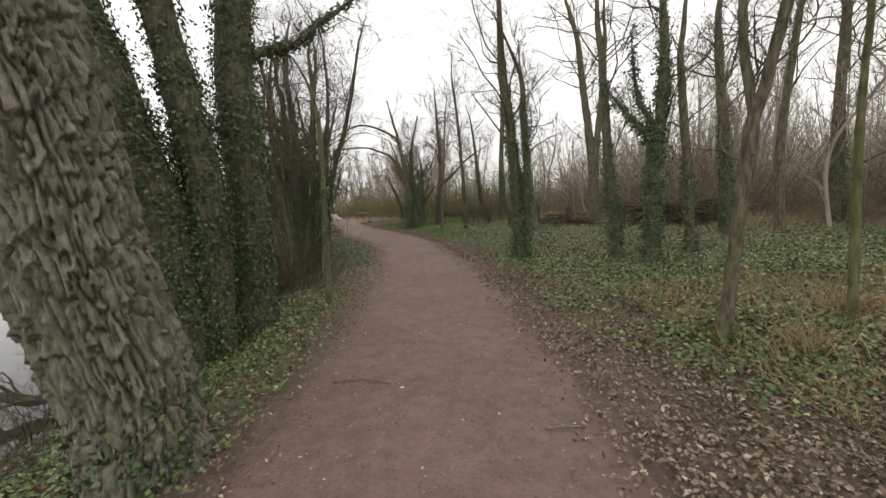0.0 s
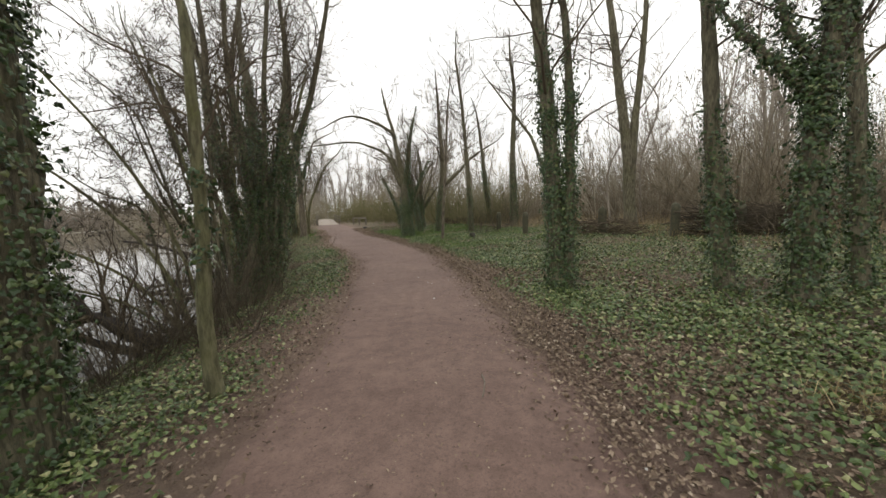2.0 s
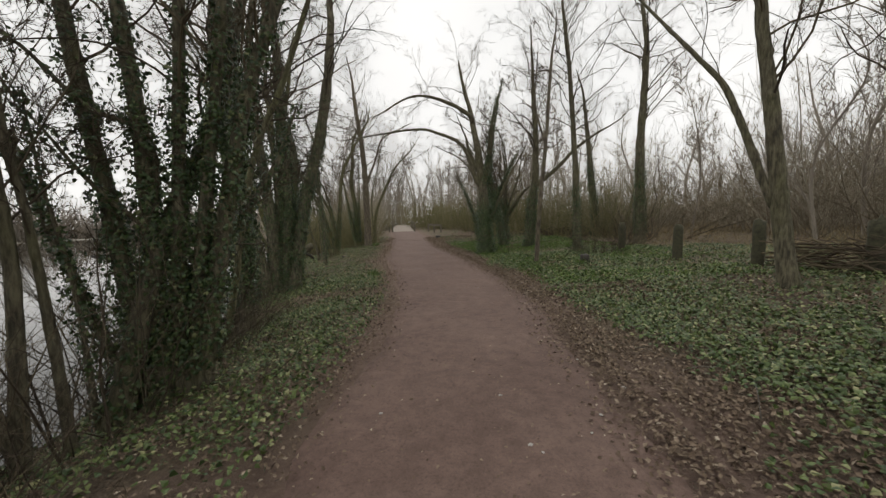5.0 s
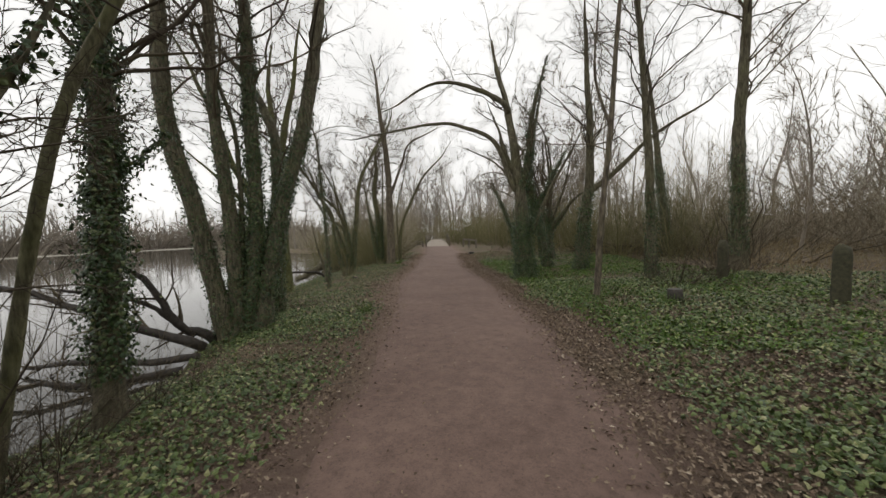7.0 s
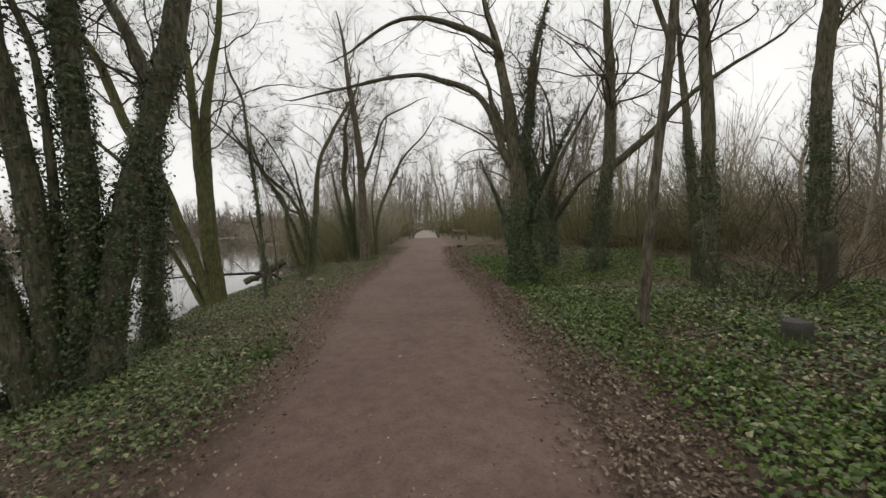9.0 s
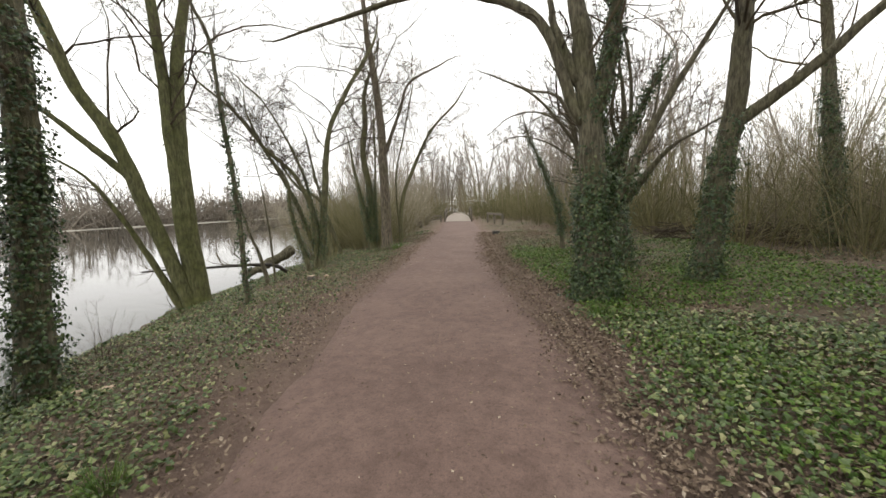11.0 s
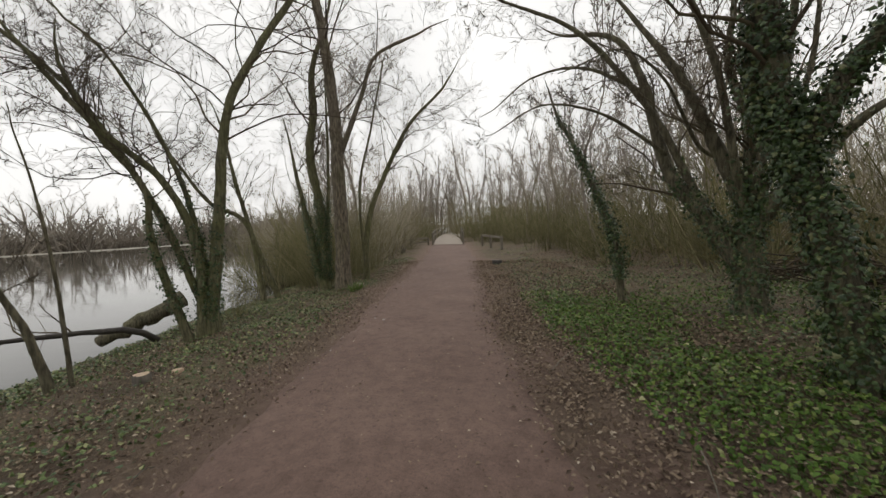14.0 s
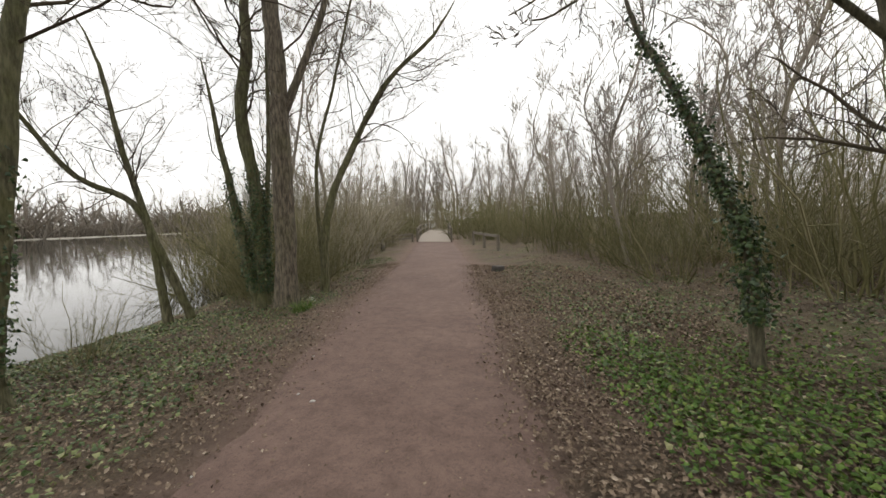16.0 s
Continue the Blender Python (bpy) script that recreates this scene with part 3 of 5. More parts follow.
tree('dark shrub leaning out over the water', [
    (0.042, 0.014, [(-3.72, 8.81, -0.05), (-4.07, 8.41, 1.41), (-4.28, 8.16, 2.9), (-4.47, 7.94, 3.31)]),
    (0.035, 0.014, [(-3.76, 8.77, -0.03), (-3.9, 8.6, 1.08), (-4.22, 8.23, 2.18), (-4.35, 8.08, 2.99)]),
    (0.035, 0.014, [(-3.72, 8.81, -0.05), (-3.77, 8.75, 0.92), (-3.97, 8.52, 2.02), (-4.08, 8.39, 3.57)]),
    (0.035, 0.014, [(-4.16, 8.3, -0.17), (-4.29, 8.15, 0.92), (-4.36, 8.07, 1.62), (-4.65, 7.74, 1.9)]),
    (0.035, 0.014, [(-4.13, 8.34, -0.19), (-4.14, 8.32, 0.63), (-4.18, 8.28, 1.49), (-4.4, 8.03, 2.17)]),
], ivy=(1.6, 2.3, 0.3), twigs=1.2, moss=0.3)
tree('ivy-hung tree leaning over the lake bank', [
    (0.13, 0.07, [(-4.05, 9.71, 0.12), (-3.83, 10.1, 1.17), (-3.62, 10.47, 2.16), (-3.48, 10.72, 2.85), (-3.4, 10.85, 3.54)]),
    (0.09, 0.04, [(-3.89, 9.99, 0.26), (-3.69, 10.35, 0.98), (-3.48, 10.71, 1.45), (-3.27, 11.09, 2.05)]),
    (0.05, 0.02, [(-3.85, 10.06, 1.07), (-3.8, 10.15, 2.27), (-4.0, 9.8, 2.53), (-4.16, 9.53, 2.91)]),
    (0.035, 0.012, [(-3.85, 10.06, 1.48), (-4.0, 9.8, 1.82), (-4.18, 9.49, 2.42)]),
    (0.035, 0.012, [(-4.09, 9.64, 0.39), (-4.11, 9.6, 0.96), (-4.16, 9.51, 1.8), (-4.18, 9.48, 2.34)]),
], ivy=(0.2, 4.5, 0.4), twigs=1.2, moss=0.3)
tree('tall tree smothered in dark ivy beside the lake', [
    (0.15, 0.1, [(-5.04, 12.39, -0.26), (-4.99, 12.43, 1.57), (-4.96, 12.46, 3.58), (-5.0, 12.42, 5.5)]),
    (0.09, 0.05, [(-5.39, 12.55, -0.44), (-5.35, 12.63, 0.87), (-5.33, 12.69, 1.69), (-5.3, 12.75, 2.29)]),
    (0.03, 0.01, [(-5.04, 12.38, 2.01), (-4.97, 12.56, 2.18), (-4.86, 12.86, 2.48)]),
], ivy=(0.5, 6.0, 1.5), twigs=1.0, moss=0.3)
tree('pale leaning pole standing among ivy', [
    (0.065, 0.045, [(-4.5, 11.4, 0.38), (-4.14, 11.77, 2.18), (-3.78, 12.13, 3.49), (-3.53, 12.39, 4.54)]),
], ivy=None, twigs=0.5, moss=0.7)
tree('bare forked tree standing at the water edge', [
    (0.075, 0.0375, [(-4.12, 9.13, -0.06), (-4.07, 9.19, 0.88), (-4.08, 9.19, 1.71), (-4.09, 9.16, 2.16), (-4.19, 9.02, 2.58), (-4.24, 8.95, 3.02)]),
    (0.06, 0.03, [(-4.1, 9.16, -0.08), (-4.24, 8.94, 0.94), (-4.31, 8.83, 1.25), (-4.41, 8.69, 1.64)]),
    (0.0525, 0.0225, [(-3.96, 9.37, 0.28), (-3.99, 9.31, 1.5), (-4.02, 9.26, 2.12), (-4.03, 9.25, 3.11)]),
], ivy=None, twigs=1.2, moss=0.3)
tree('five-stemmed alder with ivy on the lake bank', [
    (0.218, 0.154, [(-7.06, 15.36, -0.3), (-7.33, 15.03, 1.89), (-7.55, 14.74, 3.7), (-7.58, 14.71, 5.55)]),
    (0.179, 0.115, [(-6.98, 15.46, -0.33), (-6.99, 15.45, 1.77), (-7.08, 15.34, 3.8), (-7.09, 15.33, 5.77)]),
    (0.192, 0.128, [(-6.87, 15.61, -0.36), (-6.73, 15.78, 1.98), (-6.72, 15.79, 3.88), (-6.71, 15.8, 5.94)], (0, 8, 0.75)),
    (0.218, 0.141, [(-6.75, 15.75, -0.39), (-6.43, 16.16, 1.97), (-6.07, 16.61, 4.01), (-5.83, 16.91, 6.33)], (0, 5, 0.3)),
    (0.0768, 0.0384, [(-6.91, 15.55, 0.08), (-6.86, 15.61, 3.13), (-7.03, 15.4, 4.51), (-7.14, 15.26, 5.07)]),
], ivy=(0, 6, 0.3), twigs=1.0, moss=0.3)
tree('mossy alder with leaning stems at the lake edge', [
    (0.198, 0.109, [(-10.42, 20.18, -0.5), (-10.67, 19.72, 1.37), (-10.88, 19.34, 3.02), (-11.11, 18.93, 3.99), (-11.27, 18.64, 5.33)]),
    (0.192, 0.115, [(-10.37, 20.27, -0.52), (-10.44, 20.15, 1.1), (-10.45, 20.13, 3.63), (-10.47, 20.09, 5.76)]),
    (0.205, 0.128, [(-10.34, 20.31, -0.53), (-10.36, 20.27, 1.09), (-10.37, 20.26, 3.08), (-10.31, 20.38, 4.77), (-10.2, 20.58, 5.9)]),
    (0.102, 0.0256, [(-10.51, 20.02, -0.34), (-10.84, 19.42, 1.17), (-11.09, 18.96, 2.27), (-11.27, 18.63, 2.62)]),
    (0.0896, 0.0384, [(-10.87, 19.36, 2.49), (-11.12, 18.9, 3.09), (-11.37, 18.46, 3.63), (-11.54, 18.15, 3.95)]),
], ivy=None, twigs=0.8, moss=1.0)
tree('thin ivy-covered stem at the lake edge', [
    (0.06, 0.035, [(-8.33, 19.96, -0.03), (-8.33, 19.95, 1.82), (-8.39, 19.87, 3.46), (-8.42, 19.82, 4.55), (-8.53, 19.67, 5.04)]),
], ivy=(0, 5, 0.5), twigs=0.8, moss=0.3)
tree('short ivy-clad trunk on the bank', [
    (0.2, 0.14, [(-7.39, 16.83, -0.08), (-7.38, 16.91, 0.97), (-7.36, 16.98, 2.04), (-7.35, 17.05, 3.55)]),
], ivy=(0, 5, 0.9), twigs=0.6, moss=0.3)
tree('goat willow with branches arching over the lake', [
    (0.0936, 0.034, [(-10.06, 23.8, 0.02), (-10.55, 23.34, 1.89), (-11.28, 22.66, 3.91), (-12.07, 21.93, 5.02)]),
    (0.0681, 0.0255, [(-10.01, 23.84, 0.02), (-10.29, 23.58, 2.43), (-10.89, 23.02, 4.44), (-11.31, 22.64, 5.07)]),
], ivy=(1.2, 3.0, 0.4), twigs=1.3, moss=0.8, bold=0.003)
tree('tall straight ash tree with rough brown bark', [
    (0.25, 0.14, [(-10.37, 27.72, 0.08), (-10.28, 27.79, 3.22), (-10.39, 27.71, 5.94), (-10.55, 27.58, 7.68)]),
    (0.1, 0.04, [(-10.25, 27.82, 3.68), (-9.75, 28.23, 5.23), (-9.4, 28.51, 6.33), (-8.44, 29.3, 7.05)]),
], ivy=None, twigs=1.3, moss=0.2)
tree('pollarded willow with broken top and ivy', [
    (0.17, 0.13, [(-11.06, 27.77, 0.11), (-11.07, 27.75, 2.06), (-11.19, 27.62, 3.7), (-11.06, 27.76, 4.9)]),
    (0.13, 0.06, [(-11.09, 27.73, 0.23), (-11.38, 27.38, 2.6), (-11.45, 27.31, 3.23)]),
    (0.08, 0.03, [(-11.02, 27.81, 0.22), (-10.88, 27.97, 3.2), (-10.84, 28.02, 5.29)]),
], ivy=(0.4, 3, 0.7), twigs=1.0, moss=0.6)
tree('slender mossy willow beside the path', [
    (0.12, 0.05, [(-10.52, 28.98, 0.01), (-10.4, 29.08, 1.72), (-9.97, 29.44, 3.13), (-9.33, 29.98, 4.71), (-8.46, 30.7, 5.87)]),
    (0.06, 0.03, [(-10.5, 29.0, 0.1), (-10.55, 28.96, 2.73), (-10.21, 29.25, 4.61), (-9.86, 29.53, 6.49)]),
], ivy=None, twigs=1.6, moss=0.6)
tree('forked alder leaning towards the lake', [
    (0.113, 0.0396, [(-10.15, 23.6, -0.19), (-10.11, 23.64, 1.23), (-10.34, 23.31, 2.5), (-10.81, 22.66, 3.36), (-11.17, 22.15, 4.28)]),
    (0.13, 0.0678, [(-10.07, 23.7, -0.21), (-9.92, 23.92, 1.71), (-9.76, 24.15, 3.75), (-9.5, 24.51, 4.72), (-9.04, 25.17, 6.04)]),
    (0.0904, 0.0339, [(-10.24, 23.46, -0.11), (-10.47, 23.13, 1.46), (-10.5, 23.09, 2.4), (-10.77, 22.7, 3.19), (-10.97, 22.43, 4.1)]),
], ivy=(0.4, 2.6, 0.35), twigs=1.4, moss=0.5, bold=0.003)
tree('slim mossy alder rising from the water edge', [
    (0.1, 0.04, [(-12.32, 26.72, -0.19), (-12.41, 26.57, 1.34), (-12.57, 26.31, 2.95), (-12.67, 26.17, 4.18)]),
    (0.1, 0.04, [(-12.1, 27.06, -0.26), (-12.36, 26.65, 1.12), (-12.53, 26.38, 1.96), (-12.92, 25.77, 2.42), (-13.22, 25.29, 3.36)]),
], ivy=None, twigs=1.4, moss=0.8)
tree('bare dead branch standing out of the bank', [
    (0.07, 0.02, [(-9.63, 21.5, -0.15), (-9.68, 21.36, 0.47), (-9.74, 21.21, 1.02), (-9.79, 21.05, 1.77)]),
    (0.035, 0.01, [(-9.58, 21.65, -0.03), (-9.59, 21.62, 1.08), (-9.62, 21.53, 2.15), (-9.66, 21.42, 2.9)]),
], ivy=None, twigs=0.6, moss=0.3)
tree('slender forked sapling standing in rough grass', [
    (0.075, 0.05, [(2.83, 3.24, 0.01), (2.89, 3.19, 0.91), (2.94, 3.16, 1.91), (3.01, 3.11, 2.32), (3.11, 3.04, 2.99)]),
    (0.05, 0.04, [(2.96, 3.14, 2.08), (2.89, 3.2, 2.73), (2.87, 3.21, 3.18)]),
], ivy=None, twigs=0.7, moss=0.3)
tree('young olive-green sapling in dead grass', [
    (0.05, 0.03, [(4.0, 3.19, 0.04), (3.98, 3.21, 1.0), (3.96, 3.23, 2.1), (3.97, 3.23, 3.02)]),
], ivy=None, twigs=0.6, moss=1.0)
tree('ivy-clad twin-stemmed tree in ground ivy', [
    (0.16, 0.12, [(1.88, 8.72, 0.18), (1.81, 8.75, 1.93), (1.72, 8.77, 3.41), (1.65, 8.8, 4.13)]),
    (0.1, 0.07, [(2.01, 8.68, 0.19), (2.08, 8.66, 2.27), (2.04, 8.67, 4.03)]),
], ivy=(0, 4.2, 1.0), twigs=0.7, moss=0.3)
tree('straight tree with ivy on its lower trunk', [
    (0.13, 0.09, [(3.76, 7.62, 0.11), (3.61, 7.72, 2.2), (3.5, 7.78, 4.19)]),
], ivy=(0, 2.6, 0.8), twigs=0.8, moss=0.3)
tree('thick ivy-covered tree with a stubby side limb', [
    (0.15, 0.11, [(4.09, 6.92, 0.03), (4.1, 6.91, 2.04), (4.21, 6.83, 3.65)]),
    (0.09, 0.04, [(4.09, 6.92, 2.35), (3.95, 7.03, 2.67), (3.73, 7.19, 3.01)]),
    (0.07, 0.03, [(4.1, 6.91, 2.72), (3.91, 7.06, 3.19), (3.83, 7.12, 3.83)]),
], ivy=(0, 5, 1.3), twigs=0.8, moss=0.3)
tree('plain dark trunk with some ivy', [
    (0.11, 0.08, [(5.06, 7.26, 0.1), (4.97, 7.34, 2.06), (4.86, 7.43, 3.91)]),
], ivy=(0, 2.2, 0.7), twigs=0.8, moss=0.3)
tree('ivy-covered tree standing among the brambles', [
    (0.16, 0.11, [(7.36, 9.49, 0.43), (7.24, 9.59, 2.81), (7.13, 9.69, 4.88)]),
], ivy=(0, 3.5, 0.9), twigs=1, moss=0.3)
tree('bare twin-stemmed ash tree', [
    (0.26, 0.14, [(6.59, 16.41, 0.24), (6.48, 16.46, 2.88), (6.18, 16.61, 6.2), (6.0, 16.7, 8.01)]),
    (0.17, 0.1, [(6.58, 16.41, 1.94), (6.7, 16.35, 4.3), (6.95, 16.23, 7.67)]),
], ivy=None, twigs=1.3, moss=0.3)
tree('leaning bare tree at the edge of the thicket', [
    (0.14, 0.08, [(8.53, 9.29, 0.14), (8.47, 9.34, 2.53), (8.64, 9.2, 5.68)]),
], ivy=None, twigs=1, moss=0.3)
tree('ivy-clad tree in front of the thicket', [
    (0.2, 0.12, [(11.11, 10.5, 0.2), (11.02, 10.58, 3.31), (11.02, 10.58, 6.2)]),
], ivy=(0, 3.5, 0.6), twigs=1, moss=0.3)
tree('bare tree with a long arching limb', [
    (0.16, 0.1, [(3.5, 14.23, 0.16), (3.3, 14.34, 2.01), (3.08, 14.46, 4.61)]),
    (0.08, 0.03, [(3.24, 14.37, 1.62), (2.78, 14.62, 3.26), (2.4, 14.83, 3.98), (1.58, 15.28, 5.32)]),
], ivy=None, twigs=1.0, moss=0.4)
tree('tall bare tree with ivy round its lower trunk', [
    (0.22, 0.12, [(3.28, 22.29, 0.35), (3.29, 22.29, 3.51), (3.45, 22.23, 6.92)]),
], ivy=(0.4, 3.6, 0.5), twigs=1.6, moss=0.3)
tree('slim tree with ivy on its trunk', [
    (0.13, 0.07, [(0.93, 20.22, 0.26), (0.88, 20.22, 3.21), (0.77, 20.23, 5.53), (0.62, 20.25, 7.45)]),
], ivy=(0, 2.5, 0.5), twigs=1.6, moss=0.3)
tree('thin forked tree beside the path', [
    (0.075, 0.05, [(-0.37, 18.1, 0.11), (-0.27, 18.1, 1.5), (-0.05, 18.09, 3.52), (0.11, 18.09, 5.45)]),
    (0.04, 0.02, [(-0.07, 18.09, 3.37), (-0.32, 18.1, 4.37), (-0.25, 18.1, 5.55)]),
], ivy=None, twigs=1.0, moss=0.2)
tree('ivy-clad tree with a long side limb', [
    (0.2, 0.1, [(-0.72, 22.31, 0.07), (-0.56, 22.3, 1.71), (-0.4, 22.29, 2.92), (-0.37, 22.29, 4.67), (-0.41, 22.29, 5.82)]),
    (0.11, 0.03, [(-0.46, 22.29, 2.44), (0.46, 22.23, 3.2), (1.32, 22.17, 3.99), (2.48, 22.08, 4.64)]),
], ivy=(0, 2.6, 0.9), twigs=1.2, moss=0.3)
tree('tall ivy-covered tree with a leaning trunk', [
    (0.155, 0.11, [(-1.77, 23.36, 0.12), (-1.96, 23.45, 1.17), (-2.18, 23.55, 2.1), (-2.3, 23.6, 2.83), (-2.35, 23.63, 3.5)]),
    (0.12, 0.06, [(-2.07, 23.5, 2.17), (-1.91, 23.43, 2.55), (-1.73, 23.35, 2.84)]),
    (0.09, 0.04, [(-2.13, 23.53, 1.95), (-2.36, 23.63, 2.38), (-2.43, 23.66, 3.07)]),
], ivy=(0, 5, 1.3), twigs=1.0, moss=0.3)
tree('massive forked tree with ivy over its lower trunk', [
    (0.29, 0.155, [(-2.24, 21.25, -0.02), (-2.28, 21.25, 1.9), (-2.37, 21.25, 3.36), (-2.43, 21.24, 4.06)]),
    (0.13, 0.09, [(-2.23, 21.25, 2.84), (-2.1, 21.25, 3.37), (-2.01, 21.26, 3.96), (-1.99, 21.26, 4.34)], (0, 4.5, 0.7)),
    (0.13, 0.05, [(-2.6, 21.24, 3.34), (-2.79, 21.23, 3.88), (-2.88, 21.23, 4.32)]),
    (0.085, 0.035, [(-2.0, 21.26, 1.44), (-1.7, 21.27, 2.07), (-1.36, 21.28, 2.77), (-0.91, 21.29, 3.55)]),
    (0.1, 0.02, [(-2.51, 21.17, 2.74), (-2.98, 21.1, 4.05), (-3.85, 20.98, 4.59), (-4.83, 20.84, 4.81), (-7.45, 20.47, 4.58)]),
    (0.1, 0.03, [(-2.66, 21.15, 5.12), (-3.56, 21.02, 5.71), (-4.76, 20.85, 6.02), (-5.97, 20.68, 5.5)]),
], ivy=(0, 2.3, 1.3), twigs=0.75, moss=0.3)
tree('leaning broken pole wrapped in ivy', [
    (0.07, 0.04, [(-3.38, 26.39, 0.05), (-3.5, 26.43, 1.15), (-3.76, 26.52, 1.95), (-4.17, 26.66, 2.96), (-4.34, 26.72, 3.29)]),
], ivy=(0.5, 3.8, 1.5), twigs=0.3, moss=0.3)
tree('low spreading tree with ivy round its forks', [
    (0.2, 0.13, [(-1.88, 25.54, 0.34), (-1.91, 25.55, 1.13), (-1.88, 25.55, 1.71)]),
    (0.14, 0.03, [(-1.99, 25.57, 0.83), (-2.35, 25.66, 1.44), (-2.8, 25.77, 2.2), (-3.07, 25.84, 3.47), (-3.43, 25.93, 4.24), (-4.16, 26.21, 4.6)]),
    (0.08, 0.025, [(-2.3, 25.65, 1.5), (-3.0, 25.6, 3.0), (-3.9, 25.4, 4.2), (-4.9, 25.2, 4.8)]),
    (0.07, 0.02, [(-2.0, 25.5, 1.7), (-2.4, 25.2, 3.6), (-3.2, 24.9, 5.2), (-4.2, 24.6, 6.0)]),
    (0.07, 0.02, [(-1.9, 25.5, 1.7), (-1.7, 25.0, 3.4), (-1.9, 24.4, 5.0), (-2.6, 23.9, 5.9)]),
    (0.06, 0.02, [(-1.8, 25.5, 1.7), (-1.2, 25.8, 3.4), (-1.0, 26.2, 5.0)]),
    (0.04, 0.012, [(-3.0, 25.8, 3.3), (-3.9, 25.9, 3.9), (-4.7, 25.9, 3.9), (-5.3, 25.8, 3.5)]),
    (0.035, 0.01, [(-2.8, 25.7, 2.4), (-3.6, 25.4, 3.0), (-4.4, 25.1, 3.2), (-5.0, 24.9, 2.9)]),
    (0.035, 0.01, [(-2.4, 25.6, 2.4), (-2.9, 25.0, 3.2), (-3.4, 24.5, 3.5), (-3.9, 24.2, 3.3)]),
    (0.13, 0.04, [(-1.88, 25.55, 1.49), (-2.26, 25.64, 2.5), (-2.66, 25.74, 3.51), (-3.2, 25.87, 4.48)]),
    (0.15, 0.05, [(-1.8, 25.53, 1.49), (-1.43, 25.43, 1.95), (-1.07, 25.34, 2.42), (-0.79, 25.28, 2.66)]),
    (0.1, 0.04, [(-1.88, 25.55, 1.64), (-1.83, 25.53, 2.43), (-2.11, 25.6, 3.42), (-2.06, 25.59, 4.25)]),
], ivy=(0, 2.2, 0.55), twigs=1.15, moss=0.3, bold=0.0032)
tree('ivy-clad trunk in the thicket', [
    (0.2, 0.12, [(2.33, 26.23, 0.52), (2.19, 26.29, 2.96), (1.99, 26.38, 5.13)]),
], ivy=(0, 4, 0.9), twigs=0.8, moss=0.3)


# ---- thickets and distant woods ----
def bush_mesh(shoots, tall, spread, twig, thick=1.0, fine=4):
    """A many-stemmed bare bush: its shoots, and its twigs."""
    a = rng.random(shoots) * 2 * np.pi
    r = rng.random(shoots) * 0.5 * spread
    lean = rng.random(shoots) ** 0.7 * 0.8 * spread
    n = 6
    t = np.linspace(0, 1, n)
    top = tall * (0.3 + 0.75 * rng.random(shoots)) * (1 - 0.35 * (lean / (0.8 * spread)) ** 2)
    line = np.empty((shoots, n, 3))
    stray = np.cumsum(rng.normal(size=(shoots, n, 2)) * 0.025 * tall ** 0.7, axis=1)
    line[..., 0] = (r * np.cos(a))[:, None] + (lean * np.cos(a))[:, None] * t ** 1.4 + stray[..., 0]
    line[..., 1] = (r * np.sin(a))[:, None] + (lean * np.sin(a))[:, None] * t ** 1.4 + stray[..., 1]
    line[..., 2] = top[:, None] * t - 0.1
    rad = thick * (0.005 + 0.015 * rng.random(shoots) ** 1.6)[:, None] * np.linspace(1, 0.25, n)
    l2, r2 = children(line, rad, twig, 0.12, 1.0, 0.34, 0.5, 40, 0.15, 4, 0.22)
    l3, r3 = children(l2, r2, fine, 0.1, 1.0, 0.55, 0.6, 42, 0.06, 2, 0.2)
    return tubes(line, rad, 3), gathered([tipped(l2, np.maximum(r2, 0.003 * thick)), tipped(l3, np.maximum(r3, 0.0026 * thick))])


def far_tree_mesh(tall, many_twigs=4, girth=1.0, lowest=0.2):
    """A slender bare tree with an open crown of fine twigs."""
    line = smooth_line([(0, 0, -0.3), (rng.normal() * 0.2, rng.normal() * 0.2, tall * 0.35), (rng.normal() * 0.5, rng.normal() * 0.5, tall * 0.7), (rng.normal() * 0.6, rng.normal() * 0.6, tall)], 20)[None]
    rad = girth * np.linspace(0.15, 0.012, 20)[None] * tall / 10
    l1, r1 = children(line, rad, 26, lowest, 0.99, 0.3, 0.34, 42, 0.35, 6, 0.18)
    l2, r2 = children(l1, r1, 7, 0.12, 1, 0.44, 0.45, 38, 0.2, 4, 0.18)
    l3, r3 = children(l2, r2, many_twigs, 0.1, 1, 0.5, 0.6, 38, 0.12, 2, 0.15)
    return tubes(line, rad, 7), gathered([tipped(l1, r1), tipped(l2, np.maximum(r2, 0.010)), tipped(l3, np.maximum(r3, 0.009))])


def many(name, makers, places, material, label, category, group, lo=0.8, hi=1.25):
    """Copies of a few shapes at places on the ground."""
    masters = []
    for n, (x, y, grow) in enumerate(places):
        if n < len(makers):
            (v, f), (v2, f2) = makers[n]
            ob = thing(name, (0, 0, 0), label, category, group)
            mesh_object("trunk" if "tree" in name else "stem", v, f, material, ob)
            tagged(mesh_object("crown", v2, f2, material, ob), kind="stuff")
            masters.append(ob)
        else:
            ob = copy_thing(masters[n % len(makers)], Matrix())
        k = grow * (lo + (hi - lo) * rng.random())
        m = pose(x, y, float(height(x, y)) - 0.05, 0, 0, rng.random() * 360)
        ob.matrix_basis = m @ Matrix.Diagonal((k, k, k * (0.9 + 0.25 * rng.random()), 1))


